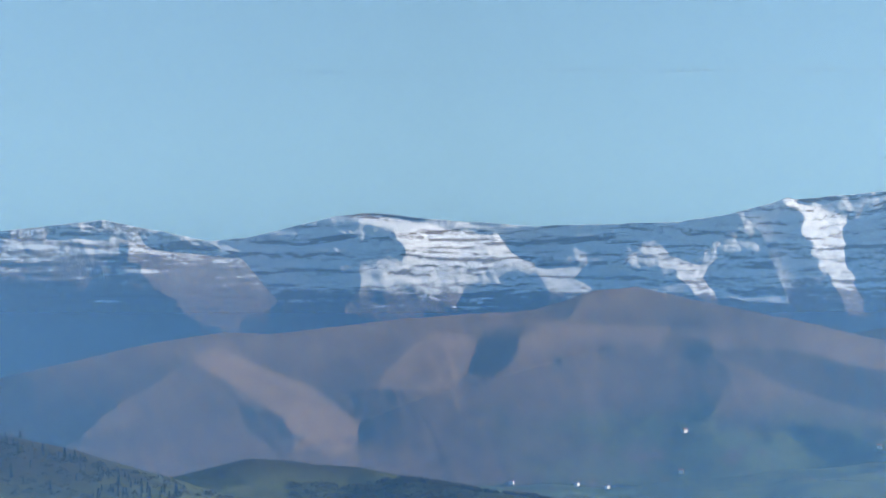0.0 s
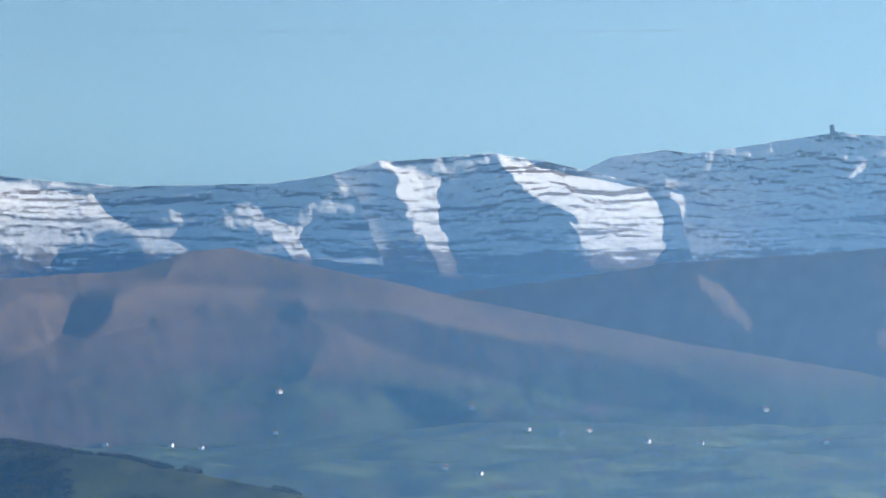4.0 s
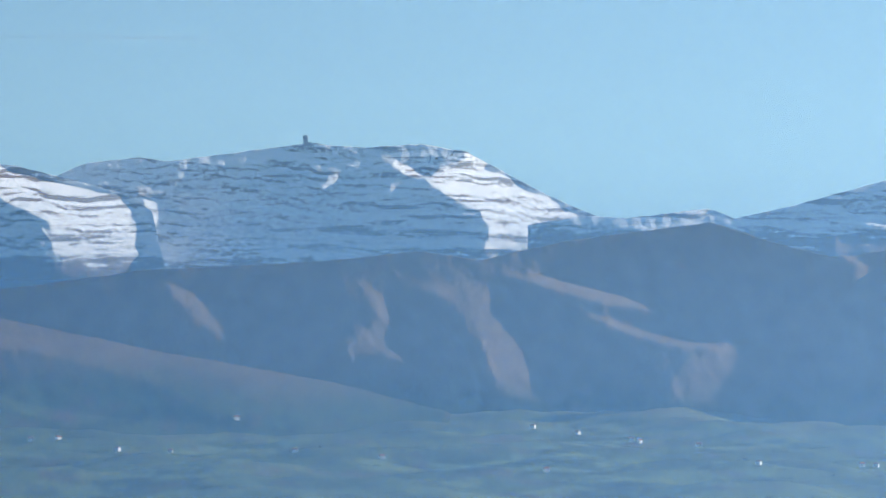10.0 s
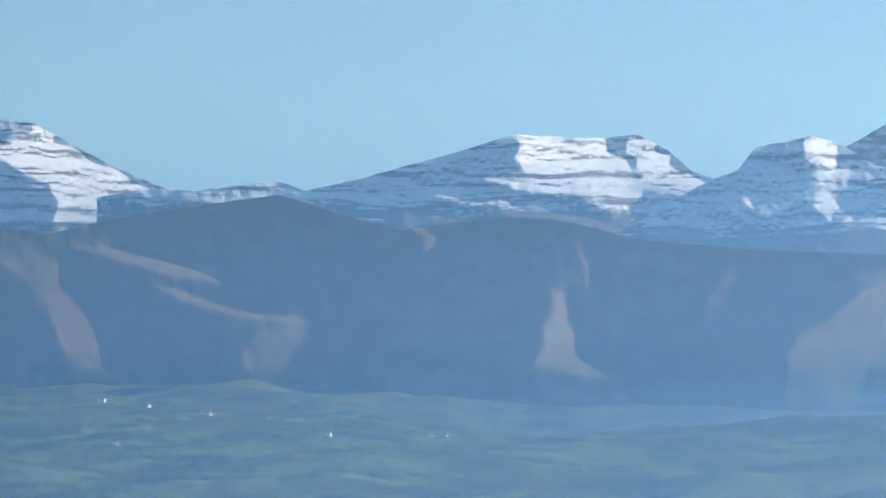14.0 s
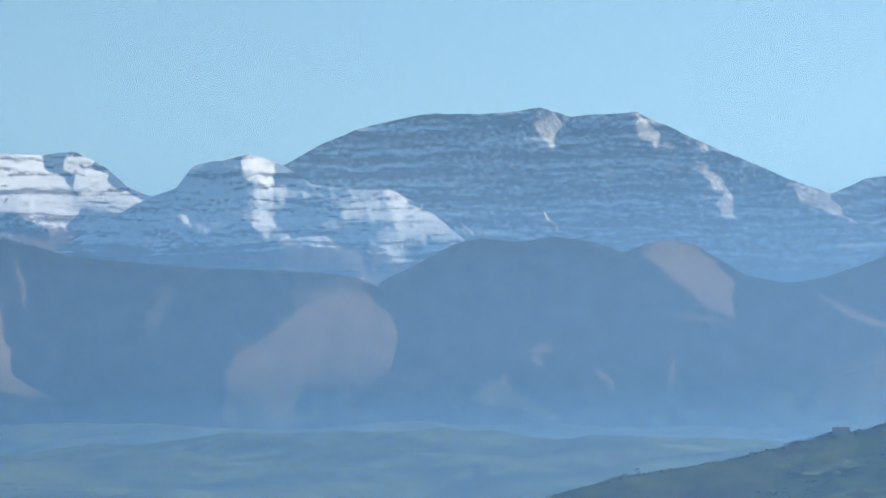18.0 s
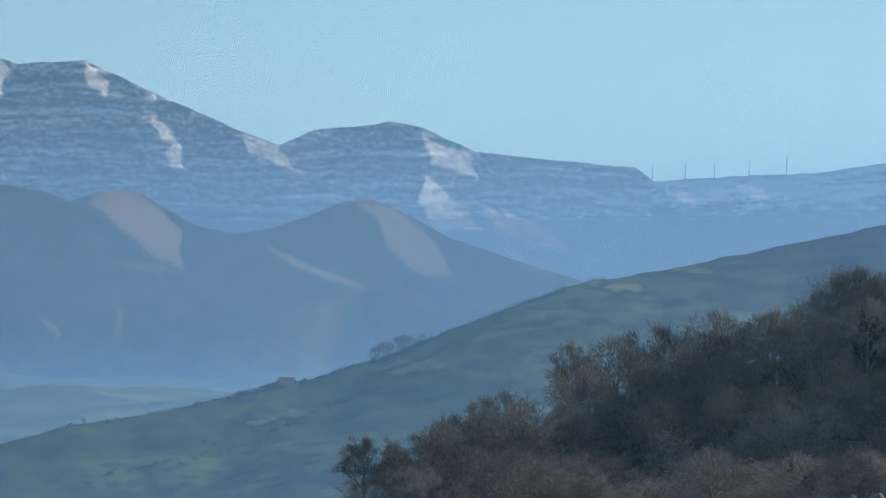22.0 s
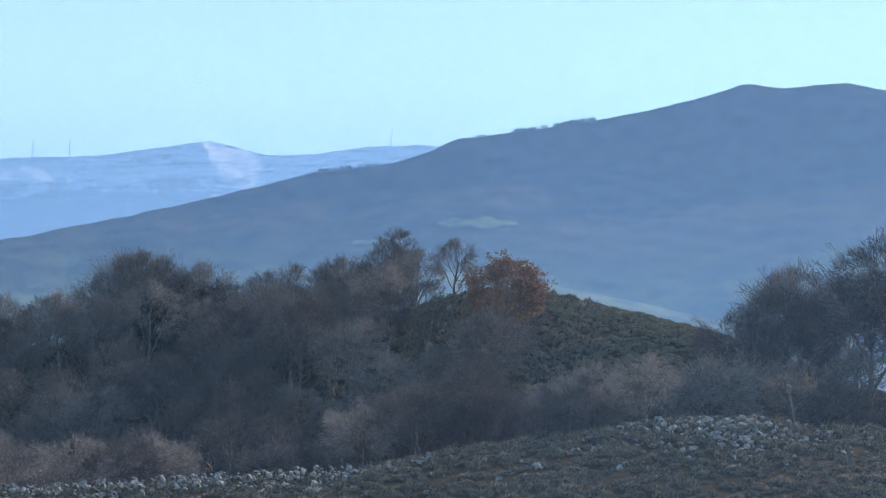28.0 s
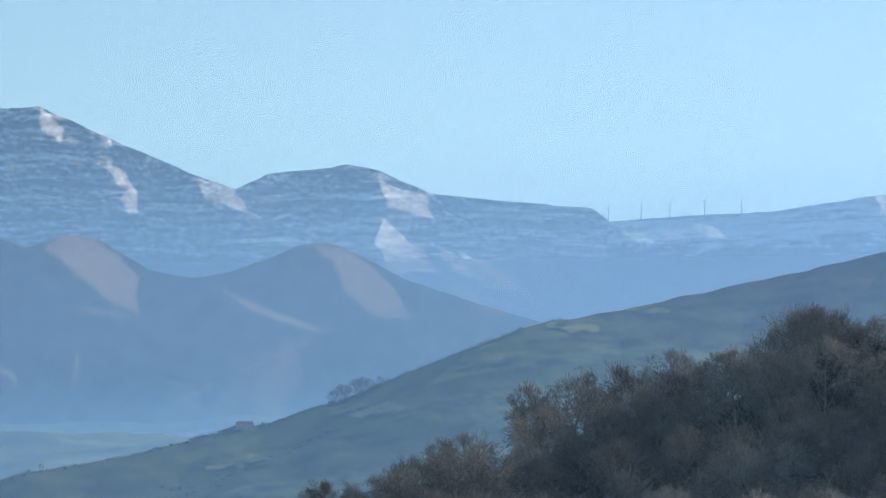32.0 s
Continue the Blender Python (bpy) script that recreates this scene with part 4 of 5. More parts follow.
# the trees that stand out on their own
for i in range(15):
    a = 41.2 + i * 0.86
    spots.append((4 if i % 3 else 6, a, np.interp(a, [39.8, 43.6, 47.4, 51.8, 54.5], [292, 334, 352, 360, 352]) - 2 - 4 * (i % 2), 0.72 + 0.12 * (i % 3)))
spots += [(1, 62.15, 308, 1.4), (1, 62.75, 306, 1.5), (0, 59.7, 304, 1.15), (5, 60.25, 306, 1.2), (0, 60.9, 308, 1.25), (5, 61.5, 306, 1.3), (0, 62.2, 307, 1.35), (4, 59.2, 300, 1.35), (1, 60.0, 312, 1.1), (5, 60.6, 314, 1.15), (6, 58.6, 300, 1.1), (2, 59.4, 312, 1.0), (2, 61.2, 298, 1.0), (4, 60.7, 292, 1.0),
          (2, 58.9, 292, 0.95), (0, 58.1, 288, 0.74), (4, 47.9, 275, 0.95), (4, 48.6, 277, 0.98), (4, 49.3, 279, 0.95),
          (3, 51.7, 322, 0.9), (3, 50.8, 300, 0.85), (4, 53.9, 277, 1.0), (4, 52.9, 280, 0.95), (2, 55.2, 283, 0.72), (4, 56.0, 284, 0.9), (4, 56.8, 283, 0.85),
          (2, 57.4, 286, 0.66), (0, 53.8, 349, 0.66), (1, 54.45, 352, 0.6), (0, 49.1, 354, 1.0), (5, 48.9, 352, 0.95), (0, 51.9, 356, 0.9), (2, 53.0, 355, 0.75), (0, 46.8, 350, 0.9), (5, 49.4, 352, 0.95)]
used = set()
for k, a, r, s in spots:
    g = ground_at(171, a, r)
    m = Matrix.Translation(g) @ Matrix.Rotation(rng.uniform(0, 6.28), 4, "Z")
    src = kinds[k]
    if k not in used:
        ob = src
        ob.matrix_basis = m
        used.add(k)
    else:
        ob = copy_thing(src, m)
    ob.scale = (s * rng.uniform(0.9, 1.1), s * rng.uniform(0.9, 1.1), s)

ob = tree(11, 7.6, 4.4, 0.03, (bark, leaves_rust), "oak keeping its rust-brown leaves on the knoll", twig_count=4600, leaf=0.4, forks=13, first=0.1)
ob.matrix_basis = Matrix.Translation(ground_at(171, 55.35, 331)) @ Matrix.Diagonal((0.86, 0.86, 1.0, 1))
ob = tree(12, 5.2, 2.4, 0.25, (bark, twigs_grey), "small gnarled bare tree on the limestone outcrop", twig_count=700, forks=6)
ob.matrix_basis = Matrix.Translation(ground_at(171, 60.25, 267))
for a, r, h in ((49.95, 350, 7.6), (50.5, 351, 7.2), (49.5, 347, 6.0), (50.9, 348, 5.2)):
    ob = tree(int(a * 10), h, 2.8, 0.1, (bark, leaves_dark), "dark evergreen oak among the bare trees", twig_count=700, leaf=1.0, forks=7, first=0.2)
    ob.matrix_basis = Matrix.Translation(ground_at(171, a, r))


def blades(rng, n, size, tall):
    """Shoots of one low bush: narrow upright blades on a dome."""
    V, F = [], []
    for _ in range(n):
        t, u = rng.uniform(0, 6.28), rng.random() ** 0.5
        base = np.array((math.cos(t) * u * size, math.sin(t) * u * size, tall * 0.75 * (1 - u * u) * rng.uniform(0.4, 1)))
        tip = base + np.array((rng.gauss(math.cos(t) * 0.25, 0.16), rng.gauss(math.sin(t) * 0.25, 0.16), rng.uniform(0.2, 0.5))) * tall * 0.7
        w = rng.uniform(0.035, 0.075)
        k = len(V)
        V += [base + (w, 0, 0), base + (-w * 0.5, w, 0), base + (-w * 0.5, -w, 0), tip]
        F += [(k, k + 1, k + 3), (k + 1, k + 2, k + 3), (k + 2, k, k + 3)]
    return np.array(V), np.array(F)


def scatter(name, label, category, places, kinds_of, mat):
    """One object of many low plants; places: (x, y, z, size)."""
    vs, fs, n = [], [], 0
    rr = random.Random(5)
    for x, y, z, s in places:
        V, F = rr.choice(kinds_of)
        c, d = math.cos(rr.uniform(0, 6.28)), math.sin(rr.uniform(0, 6.28))
        W = V * s
        vs.append(np.stack([W[:, 0] * c - W[:, 1] * d + x, W[:, 0] * d + W[:, 1] * c + y, W[:, 2] + z], 1))
        fs.append(F + n)
        n += len(V)
    me = bpy.data.meshes.new(name)
    me.from_pydata(np.concatenate(vs).tolist(), [], np.concatenate(fs).tolist())
    me.materials.append(mat)
    return tagged(new(name, me), label, category, "", "stuff")


def scrub_mat(name, a, b, c):
    m = Mat(name)
    isl = m.geo.outputs["Random Per Island"]
    n = m.noise(5.0, 5, 0.75)
    col = m.mix(m.ramp(n, 0.35, 0.65), m.mix(isl, a, b), m.mix(isl, c, b))
    return m.colour(col)


gorse = scrub_mat("gorse_and_heather", (0.05, 0.055, 0.035), (0.50, 0.46, 0.33), (0.12, 0.105, 0.07))
heather = scrub_mat("brown_heather", (0.06, 0.055, 0.04), (0.47, 0.40, 0.31), (0.05, 0.05, 0.035))
bush_kinds = [blades(random.Random(k), 190, 0.75, 0.9) for k in range(4)]


def on_hill(a0, a1, r0, r1, n, s0, s1, seed):
    rr = np.random.RandomState(seed)
    a, r = np.radians(rr.uniform(a0, a1, n)), rr.uniform(r0, r1, n)
    x, y = r * np.sin(a), r * np.cos(a)
    return list(zip(x, y, SURFACE[171](x, y) - 0.1, rr.uniform(s0, s1, n)))


scatter("gorse", "olive and brown gorse bushes covering the knoll", "gorse",
        on_hill(53.6, 59.6, 318, 356, 3400, 0.28, 0.75, 1) + on_hill(52.0, 56, 300, 352, 260, 0.6, 1.3, 2), bush_kinds, gorse)
scatter("heather", "low brown heather and gorse scrub on the rocky slope", "heather",
        on_hill(44, 63, 222, 268, 5200, 0.28, 0.75, 3) + on_hill(44, 64, 266, 322, 1500, 0.35, 1.0, 4), bush_kinds, heather)
scatter("undergrowth", "dark brambles and undergrowth between the trees", "undergrowth",
        on_hill(40, 57, 285, 362, 2200, 0.5, 1.3, 6) + on_hill(43, 53, 336, 362, 900, 1.4, 2.8, 7), bush_kinds, heather)


# ---- limestone rubble ----
stone = Mat("weathered_limestone")
stone_n1, stone_n2 = stone.noise(0.35, 5, 0.7), stone.noise(1.6, 4, 0.6)
stone.bump(stone_n1, 0.06)
stone_c = stone.mix(stone.ramp(stone_n1, 0.3, 0.7), (0.16, 0.155, 0.145), (0.60, 0.57, 0.53))
stone = stone.colour(stone.mix(stone.ramp(stone_n2, 0.5, 0.66), stone_c, (0.10, 0.095, 0.08)))


def boulder(seed):
    """One angular block."""
    rr = random.Random(seed)
    bm = bmesh.new()
    bmesh.ops.create_icosphere(bm, subdivisions=1, radius=0.5)
    sx, sy, sz = rr.uniform(0.8, 1.5), rr.uniform(0.7, 1.2), rr.uniform(0.6, 1.5)
    for v in bm.verts:
        v.co = Vector((v.co.x * sx, v.co.y * sy, v.co.z * sz)) * rr.uniform(0.5, 1.45)
    me = bpy.data.meshes.new("rock")
    bm.to_mesh(me)
    bm.free()
    me.materials.append(stone)
    return me


blocks = [boulder(k) for k in range(9)]


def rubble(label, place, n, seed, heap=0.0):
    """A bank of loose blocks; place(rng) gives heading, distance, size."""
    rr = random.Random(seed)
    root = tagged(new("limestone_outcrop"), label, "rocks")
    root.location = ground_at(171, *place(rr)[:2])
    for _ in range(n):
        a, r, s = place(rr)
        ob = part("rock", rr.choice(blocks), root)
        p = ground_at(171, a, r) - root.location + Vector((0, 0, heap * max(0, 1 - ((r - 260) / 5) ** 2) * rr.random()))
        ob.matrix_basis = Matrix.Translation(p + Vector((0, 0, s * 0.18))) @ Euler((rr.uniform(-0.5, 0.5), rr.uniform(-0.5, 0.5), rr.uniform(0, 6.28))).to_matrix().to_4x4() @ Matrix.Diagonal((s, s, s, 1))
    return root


rubble("long bank of pale broken limestone blocks in the scrub", lambda q: (q.uniform(46.2, 52.8), q.triangular(250, 265.5, 259), q.uniform(0.16, 0.42) * q.choice((1, 1, 1, 1.6))), 560, 1, 0.8)
rubble("rounded outcrop of grey limestone blocks below the trees", lambda q: (59.2 + q.gauss(0, 0.95), 261.5 + q.gauss(0, 4.6), q.uniform(0.16, 0.42) * q.choice((1, 1, 1, 1.7))), 520, 2)
rubble("scattered limestone blocks at the end of the bank", lambda q: (q.uniform(52.0, 54.2), q.gauss(263, 2.0), q.uniform(0.25, 0.6)), 60, 3)
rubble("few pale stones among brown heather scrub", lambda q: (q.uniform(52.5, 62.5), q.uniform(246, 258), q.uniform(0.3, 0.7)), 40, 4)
rubble("pale rocks showing between the gorse on the knoll", lambda q: (q.uniform(53.8, 55.5), q.uniform(322, 345), q.uniform(0.4, 0.9)), 50, 5)


# ---- far things ----
def box(V, F, x0, x1, y0, y1, z0, z1):
    n = len(V)
    V += [Vector(c) for c in ((x0, y0, z0), (x1, y0, z0), (x1, y1, z0), (x0, y1, z0), (x0, y0, z1), (x1, y0, z1), (x1, y1, z1), (x0, y1, z1))]
    F += [tuple(n + i for i in f) for f in ((3, 2, 1, 0), (4, 5, 6, 7), (0, 1, 5, 4), (1, 2, 6, 5), (2, 3, 7, 6), (3, 0, 4, 7))]


def box_part(name, mat, parent, *b, label=""):
    V, F = [], []
    box(V, F, *b)
    return part(name, mesh_of(name, V, F, mat), parent, label)


def plain(name, c, rough=0.7, metal=0.0, var=0.25):
    m = Mat(name)
    m.b.inputs["Roughness"].default_value, m.b.inputs["Metallic"].default_value = rough, metal
    n = m.noise(0.8, 4, 0.65)
    return m.colour(m.mix(n, [v * (1 - var) for v in c], [min(1, v * (1 + var)) for v in c]))


whitewash = plain("whitewashed_wall", (0.80, 0.78, 0.73), 0.85, 0, 0.06)
roof_tile = plain("clay_roof_tiles", (0.33, 0.13, 0.08))
dark_glass = plain("dark_window", (0.04, 0.05, 0.06), 0.2)
steel = plain("galvanised_steel", (0.42, 0.43, 0.45), 0.45, 0.6)
white_paint = plain("white_turbine_paint", (0.75, 0.76, 0.78), 0.5, 0, 0.05)
concrete = plain("concrete", (0.36, 0.35, 0.34))
radome_skin = plain("grey_radome", (0.24, 0.25, 0.27), 0.6)


def valley_z(x, y):
    return float(ground_height(np.array([x]), np.array([y]))[0])


def lands(az, el):
    """Where a line of sight meets the valley side."""
    a, t = math.radians(az), math.tan(math.radians(el))
    hill_r = float(moorland.reach(np.array(az), np.array(el))) if az < 15 else 3200
    for r in np.arange(1370, hill_r, 4.0):
        x, y = r * math.sin(a), r * math.cos(a)
        z = valley_z(x, y)
        if z >= EYE.z + r * t:
            return Vector((x, y, z)), r
    return (moorland.place(az, el), hill_r) if az < 15 else (None, 0)


def farmhouse():
    root = tagged(new("farmhouse"), "small whitewashed farmhouse with a tiled roof in the meadows", "house", "farmhouses in the valley")
    w, d, h = 1.9, 1.5, 2.3
    V = [Vector(c) for c in ((-w, -d, -0.6), (w, -d, -0.6), (w, d, -0.6), (-w, d, -0.6), (-w, -d, h), (w, -d, h), (w, d, h), (-w, d, h), (-w, 0, h + 0.9), (w, 0, h + 0.9))]
    F = [(0, 1, 5, 4), (1, 2, 6, 9, 5), (2, 3, 7, 6), (3, 0, 4, 8, 7)]
    part("wall", mesh_of("wall", V, F, whitewash), root)
    V, F = [], []
    for s in (-1, 1):
        n = len(V)
        V += [Vector(c) for c in ((-w - 0.2, s * (d + 0.25), h - 0.1), (w + 0.2, s * (d + 0.25), h - 0.1), (w + 0.2, 0, h + 0.98), (-w - 0.2, 0, h + 0.98),
                                  (-w - 0.2, s * (d + 0.25), h + 0.03), (w + 0.2, s * (d + 0.25), h + 0.03), (w + 0.2, 0, h + 1.11), (-w - 0.2, 0, h + 1.11))]
        F += [tuple(n + i for i in f) for f in ((0, 1, 2, 3), (4, 5, 6, 7), (0, 1, 5, 4), (1, 2, 6, 5), (3, 0, 4, 7))]
    roof = part("roof", mesh_of("roof", V, F, roof_tile), root, "red clay tile roof")
    box_part("chimney", whitewash, roof, 0.7, 1.0, -0.15, 0.15, h + 0.7, h + 1.6)
    for x in (-1.1, 0.0, 1.1):
        for z in (0.5, 1.5):
            box_part("window", dark_glass, root, x - 0.16, x + 0.16, -d - 0.03, -d + 0.02, z, z + 0.5)
    return root


HOMES = [(4.03, -0.81), (1.15, -1.0), (2.26, -1.03), (4.1, -0.12), (8.33, -0.78), (8.9, -0.82), (9.36, -0.8), (10.36, -0.99), (7.37, -0.39), (6.93, -1.42),
         (2.78, -1.08), (11.25, -1.01), (14.84, -1.09), (13.36, -0.99), (12.36, -0.44), (7.51, -1.52), (17.4, -0.56), (18.16, -0.66), (19.07, -0.77),
         (19.21, -0.81), (20.21, -0.86), (22.96, -1.19), (23.2, -1.19), (17.63, -1.29), (21.23, -1.16)]
first_home = None
rng = random.Random(9)
for a, e in HOMES:
    g, r = lands(a, e)
    if g is None:
        continue
    m = Matrix.Translation(g) @ Matrix.Rotation(-math.radians(a) + rng.uniform(-0.9, 0.9), 4, "Z")
    if first_home is None:
        ob = first_home = farmhouse()
        ob.matrix_basis = m
    else:
        ob = copy_thing(first_home, m)
    s = 0.8 * r / 2100
    ob.scale = (s, s, s)


def turbine():
    root = tagged(new("wind_turbine"), "slim white wind turbine on the snowy plateau", "wind turbine", "wind turbines on the plateau")
    V, F = [], []
    tube(V, F, [Vector((0, 0, -3)), Vector((0, 0, 8)), Vector((0, 0, 18))], [0.9, 0.7, 0.5], 10)
    part("tower", mesh_of("tower", V, F, white_paint, True), root)
    nac = box_part("nacelle", white_paint, root, -0.55, 0.55, -1.2, 1.4, 17.6, 18.7)
    V, F = [], []
    tube(V, F, [Vector((0, -1.9, 18.15)), Vector((0, -1.2, 18.15))], [0.25, 0.55], 8)
    part("hub", mesh_of("hub", V, F, white_paint, True), nac)
    for k in range(3):
        c = 2 * math.pi * k / 3 + 0.5
        d = Vector((math.sin(c), 0, math.cos(c)))
        V, F = [], []
        o = Vector((0, -1.5, 18.15))
        tube(V, F, [o + d * 0.3, o + d * 2.2, o + d * 8.5], [0.25, 0.42, 0.12], 6)
        part("blade", mesh_of("blade", V, F, white_paint, True), root)
    return root


first_t = None
for k, (a, e) in enumerate(((45.68, 2.52), (46.24, 2.55), (46.73, 2.57), (47.32, 2.58), (47.95, 2.58), (53.4, 2.78))):
    m = Matrix.Translation(plateau.place(a)) @ Matrix.Rotation(-math.radians(a) + (k * 0.35 - 0.6), 4, "Z")
    if first_t is None:
        first_t = turbine()
        first_t.matrix_basis = m
    else:
        copy_thing(first_t, m)

# the radar station on the long ridge
station = tagged(new("radar_station"), "grey radome tower with low buildings on the ridge top", "radar station")
station.location = long_ridge.place(13.5)
station.rotation_euler.z = -math.radians(13.5)
box_part("tower", concrete, station, -3.2, 3.2, -3, 3, -4, 6.5)
V, F = [], []
prof = [(3.5, 6.4), (4.0, 7.6), (3.9, 9.2), (3.2, 10.6), (2.0, 11.6), (0.3, 12.0)]
for rad, z in prof:
    V += [Vector((rad * math.cos(2 * math.pi * k / 16), rad * math.sin(2 * math.pi * k / 16), z)) for k in range(16)]
F = [(i * 16 + k, i * 16 + (k + 1) % 16, (i + 1) * 16 + (k + 1) % 16, (i + 1) * 16 + k) for i in range(5) for k in range(16)]
part("radome", mesh_of("radome", V, F, radome_skin, True), station)
box_part("annexe", concrete, station, 3.2, 8.5, -2.5, 2.5, -4, 1.8)
box_part("annexe", concrete, station, 10, 18, -2, 2, -4, 0.8)


def mast(az, el, r, h):
    root = tagged(new("power_pole"), "thin grey pole on the hill crest", "pole", "poles on the hill crest")
    root.location = Vector(at(az, el, r))
    V, F = [], []
    tube(V, F, [Vector((0, 0, -1.5)), Vector((0, 0, h))], [0.11, 0.06], 6)
    part("post", mesh_of("post", V, F, steel, True), root)
    box_part("crossarm", steel, root, -0.45, 0.45, -0.05, 0.05, h - 0.5, h - 0.4)


for a, e, h in ((52.26, 2.36, 6.5), (54.54, 2.86, 6.5), (58.58, 3.55, 4.5)):
    mast(a, e, 1276, h)

# barn on the green slope
barn = tagged(new("stone_barn"), "small dark stone barn on the green slope", "barn")
barn.matrix_basis = Matrix.Translation(ground_at(163, 39.45, 1140)) @ Matrix.Rotation(-math.radians(35), 4, "Z")
box_part("wall", concrete, barn, -2.6, 2.6, -1.5, 1.5, -1.5, 1.5)
V = [Vector(c) for c in ((-2.9, -1.8, 1.45), (2.9, -1.8, 1.45), (2.9, 0, 2.5), (-2.9, 0, 2.5), (2.9, 1.8, 1.45), (-2.9, 1.8, 1.45))]
part("roof", mesh_of("roof", V, [(0, 1, 2, 3), (3, 2, 4, 5), (1, 4, 2), (0, 3, 5), (0, 5, 4, 1)], roof_tile), barn)

# clump of bare trees and bushes on the crests
for k, (a, s) in enumerate(((40.95, 0.75), (41.08, 0.85), (41.2, 0.8), (41.33, 0.9), (41.45, 0.75), (41.6, 0.6), (36.01, 0.35), (41.75, 0.45))):
    ob = copy_thing(kinds[k % 3], Matrix.Translation(ground_at(163, a, np.interp(a, [36, 40.9, 43], [1106, 1156, 1186]))))
    ob.scale = (s * 0.7, s * 0.7, s * 0.68)
    tagged(ob, "bare tree in a clump on the green hillside", "tree", "clump on the green hillside")
leafy = scrub_mat("dark_bush_leaves", (0.03, 0.035, 0.018), (0.075, 0.075, 0.04), (0.06, 0.05, 0.03))
round_bush = [blades(random.Random(30 + k), 60, 0.8, 1.3) for k in range(4)]


def crest_row(surface, az0, az1, r0, r1, n, s0, s1, seed, sink=0.1):
    rr = np.random.RandomState(seed)
    t = rr.uniform(0, 1, n)
    a, r = np.radians(az0 + (az1 - az0) * t), r0 + (r1 - r0) * t + rr.normal(0, 2.0, n)
    x, y = r * np.sin(a), r * np.cos(a)
    return list(zip(x, y, SURFACE[surface](x, y) - sink, rr.uniform(s0, s1, n)))


scatter("hedge", "dark bushes and hedges along the crest of the grassy hill", "hedge",
        crest_row(163, 54.85, 55.2, 1281, 1281, 8, 0.8, 1.3, 1) + crest_row(163, 55.5, 56.1, 1283, 1283, 26, 0.9, 1.6, 2) + crest_row(163, 56.2, 56.9, 1284, 1285, 36, 1.1, 1.9, 3)
        + crest_row(163, 52.2, 52.7, 1270, 1271, 26, 0.9, 1.6, 4) + crest_row(163, 52.8, 53.2, 1273, 1273, 8, 0.8, 1.4, 5)
        + crest_row(163, 37.4, 40.6, 1118, 1152, 90, 0.5, 1.0, 6) + crest_row(163, 34.4, 37.4, 1086, 1118, 40, 0.4, 0.9, 7) + crest_row(163, 41.6, 44.2, 1165, 1205, 70, 0.6, 1.2, 8)
        + crest_row(163, 44.6, 45.1, 1206, 1211, 8, 0.6, 1.1, 9) + crest_row(163, 38.6, 39.6, 1138, 1146, 40, 0.9, 1.4, 10)
        + crest_row(163, 40.9, 41.75, 1152, 1165, 50, 1.0, 2.0, 13) + crest_row(163, 38.0, 41.0, 1075, 1110, 50, 0.5, 1.0, 11) + crest_row(163, 36.0, 39.0, 1040, 1080, 50, 0.5, 1.0, 12), round_bush, leafy)

# woods, pines and bushes on the low hill
pine_leaf = scrub_mat("pine_needles", (0.020, 0.030, 0.016), (0.05, 0.06, 0.03), (0.04, 0.035, 0.02))


def pine(seed):
    rr = random.Random(seed)
    root = tagged(new("pine_tree"), "small dark pine on the crest of the low hill", "pine tree", "pines on the low hill")
    V, F = [], []
    tube(V, F, [Vector((0, 0, -0.3)), Vector((0.05, 0, 2.2)), Vector((0, 0.05, 4.4))], [0.14, 0.10, 0.02], 6)
    part("trunk", mesh_of("trunk", V, F, bark, True), root)
    V, F = [], []
    for k in range(420):
        h = rr.uniform(0.7, 4.5)
        reach = (1.35 - 0.27 * h) * rr.uniform(0.35, 1.1)
        t = rr.uniform(0, 6.28)
        d = Vector((math.cos(t), math.sin(t), rr.uniform(-0.35, 0.35)))
        p = Vector((0, 0, h)) + d * reach * 0.55
        q = p + d * rr.uniform(0.3, 0.6) + Vector((0, 0, 0.1))
        w = d.cross(Vector((0, 0, 1))).normalized() * 0.16
        n = len(V)
        V += [p + w, p - w, p + Vector((0, 0, 0.14)), q]
        F += [(n, n + 1, n + 3), (n + 1, n + 2, n + 3), (n + 2, n, n + 3)]
    part("crown", mesh_of("crown", V, F, pine_leaf), root)
    return root


pines = [pine(1), pine(2), pine(3)]
rng = random.Random(3)
left = {0, 1, 2}
for i in range(150):
    a = rng.uniform(-9.0, -3.6)
    crest = np.interp(a, [-16, -7.5, -6.6, -5.3, -4], [1050, 1050, 1040, 1020, 1000])
    r = crest - abs(rng.gauss(0, 1)) * 22
    m = Matrix.Translation(ground_at(151, a, r)) @ Matrix.Rotation(rng.uniform(0, 6.28), 4, "Z")
    k = i % 3
    if k in left:
        ob = pines[k]
        ob.matrix_basis = m
        left.discard(k)
    else:
        ob = copy_thing(pines[k], m)
    s = rng.uniform(0.3, 0.62) if i % 12 else 0.85
    ob.scale = (s * 1.15, s * 1.15, s)


def on_low_hill(a0, a1, r0, r1, n, s0, s1, seed):
    rr = np.random.RandomState(seed)
    a, r = np.radians(rr.uniform(a0, a1, n)), rr.uniform(r0, r1, n)
    x, y = r * np.sin(a), r * np.cos(a)
    return list(zip(x, y, SURFACE[151](x, y) - 0.1, rr.uniform(s0, s1, n)))


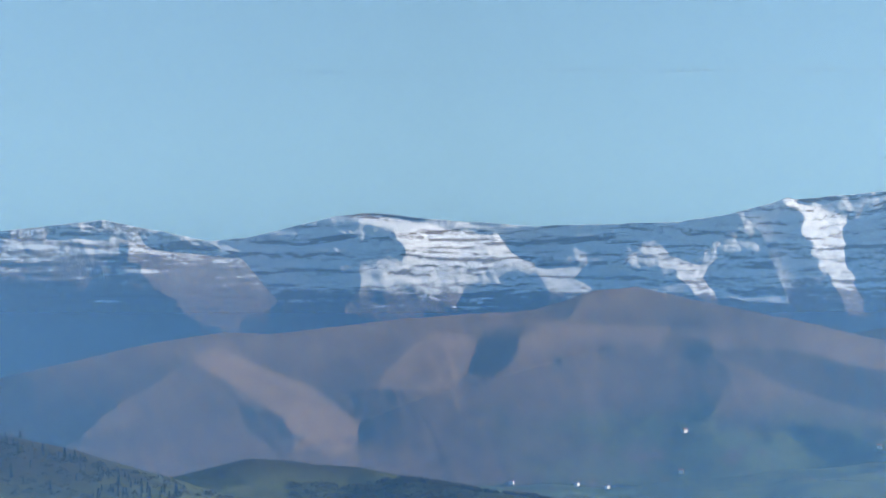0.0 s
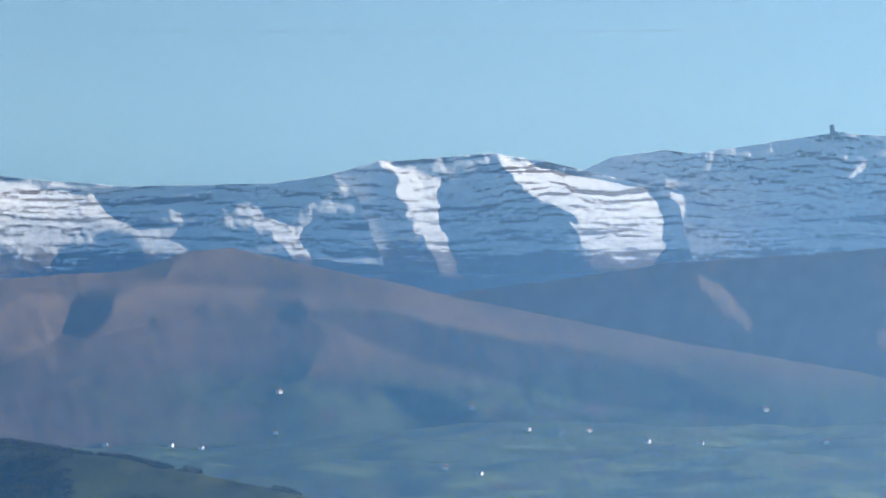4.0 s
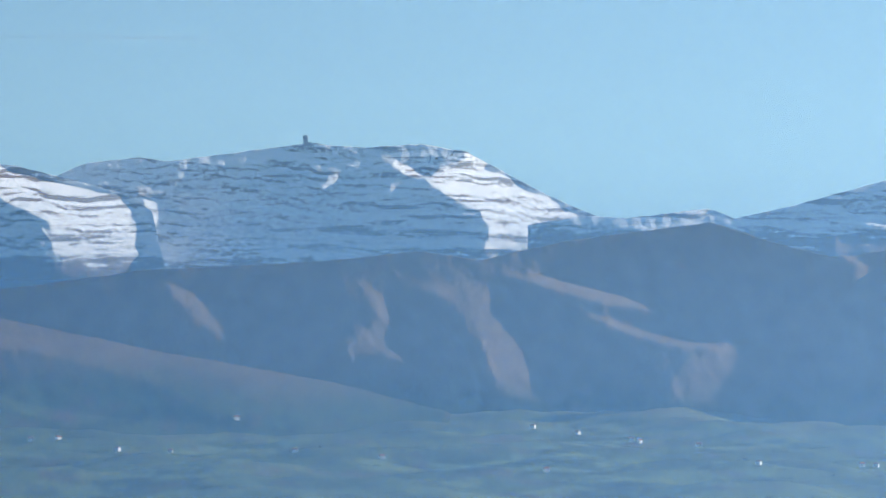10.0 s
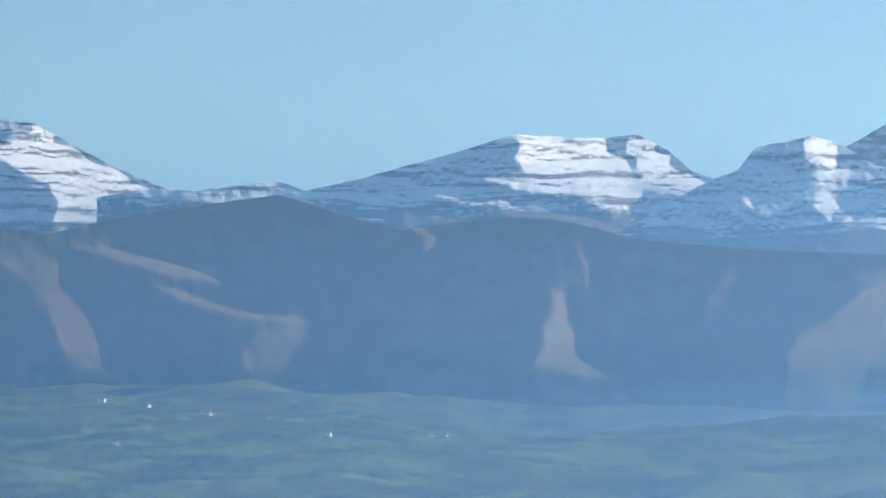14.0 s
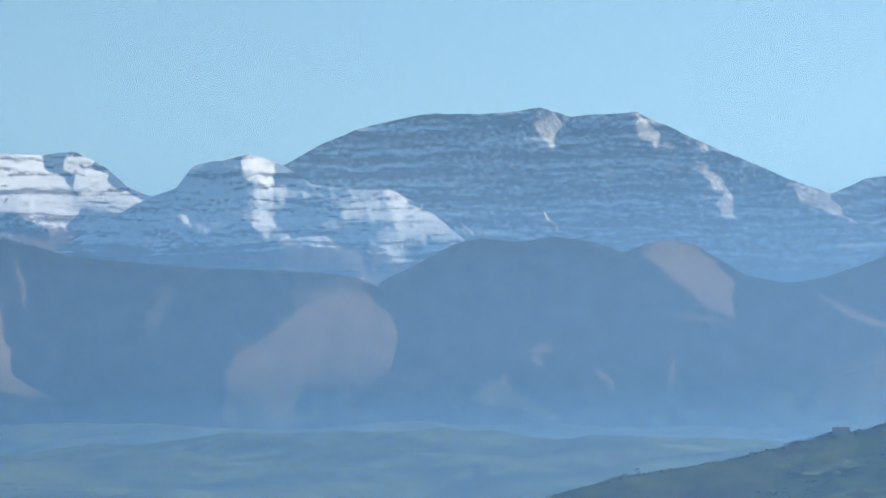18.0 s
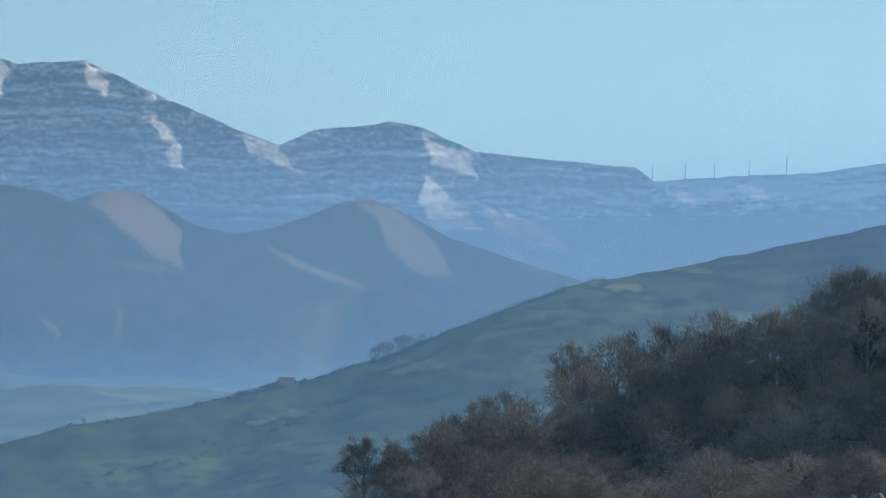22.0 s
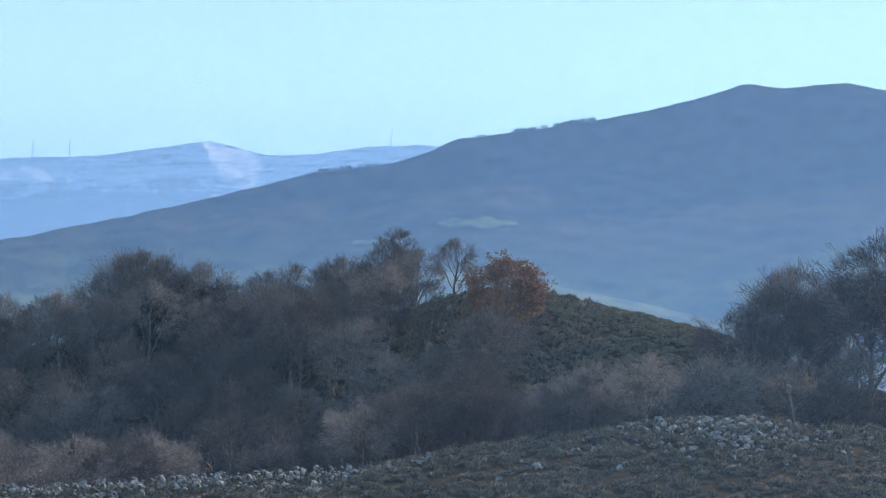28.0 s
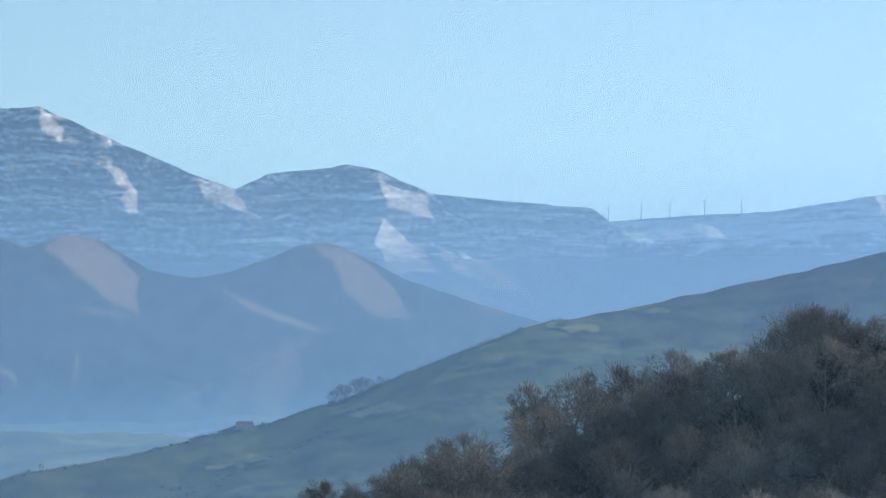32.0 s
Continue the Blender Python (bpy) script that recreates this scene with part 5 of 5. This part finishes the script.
scatter("wood", "dark bare wood and brambles on the low hill", "wood",
        on_low_hill(-2.6, 0.6, 1060, 1152, 900, 0.9, 1.9, 1) + on_low_hill(-9, -3.6, 940, 1035, 700, 0.8, 1.6, 2)
        + crest_row(151, -0.8, 0.4, 1152, 1132, 90, 1.1, 1.9, 3) + crest_row(151, 0.4, 2.3, 1130, 1085, 120, 0.9, 1.5, 4)
        + crest_row(151, 2.45, 2.8, 1082, 1078, 14, 1.2, 2.0, 5) + crest_row(151, 4.0, 4.5, 1052, 1048, 12, 1.2, 1.8, 6), round_bush, leafy)

# hedgerows and copses of the valley, one sheet of small clumps
clump = [blades(random.Random(50 + k), 26, 1.2, 1.6) for k in range(4)]
rr = np.random.RandomState(21)
spots = []
for k in range(760):
    a, r = math.radians(rr.uniform(-3, 27)), rr.uniform(1500, 2950)
    t, n = rr.uniform(-0.5, 0.5), rr.randint(3, 12)
    if k % 4 == 0:
        n *= 2
    for j in range(n):
        u = (j - n / 2) * 3.2
        if k % 4 == 0:
            u, v = rr.normal(0, 11), rr.normal(0, 7)
        else:
            v = rr.normal(0, 0.7)
        x = r * math.sin(a) + u * math.cos(t) - v * math.sin(t)
        y = r * math.cos(a) + u * math.sin(t) + v * math.cos(t)
        spots.append((x, y, rr.uniform(0.8, 2.0)))
sx, sy = np.array([p[0] for p in spots]), np.array([p[1] for p in spots])
sz = np.maximum(ground_height(sx, sy), moorland.ground(sx, sy))
scatter("hedgerow", "dark hedgerows and copses between the valley meadows", "hedgerow",
        [(x, y, z - 0.2, p[2]) for x, y, z, p in zip(sx, sy, sz, spots)], clump, leafy)

# a faint old contrail high over the range
trail_m = Mat("thin_ice_cloud")
trail_m.n.remove(trail_m.b)
tr, df, mx = trail_m.n.new("ShaderNodeBsdfTransparent"), trail_m.n.new("ShaderNodeBsdfTranslucent"), trail_m.n.new("ShaderNodeMixShader")
df.inputs["Color"].default_value = (0.9, 0.9, 0.9, 1)
wisp = trail_m.math("MULTIPLY", trail_m.ramp(trail_m.noise(160, 4, 0.6, (1, 1, 12)), 0.2, 0.75), 0.13)
trail_m.l.new(wisp, mx.inputs[0])
trail_m.l.new(tr.outputs[0], mx.inputs[1])
trail_m.l.new(df.outputs[0], mx.inputs[2])
trail_m.l.new(mx.outputs[0], trail_m.n["Material Output"].inputs["Surface"])
ca = np.radians(np.linspace(-3.4, 12, 60))
CA, CE = np.meshgrid(ca, np.array([-0.035, -0.012, 0.012, 0.035]))
CZ = EYE.z + 4860 * np.tan(np.radians(6.02 + CE + 0.01 * np.sin(CA * 40)))
tagged(sheet("contrail", 4860 * np.sin(CA), 4860 * np.cos(CA), CZ, trail_m.m), "faint white contrail fading across the blue sky", "contrail", "", "structure")
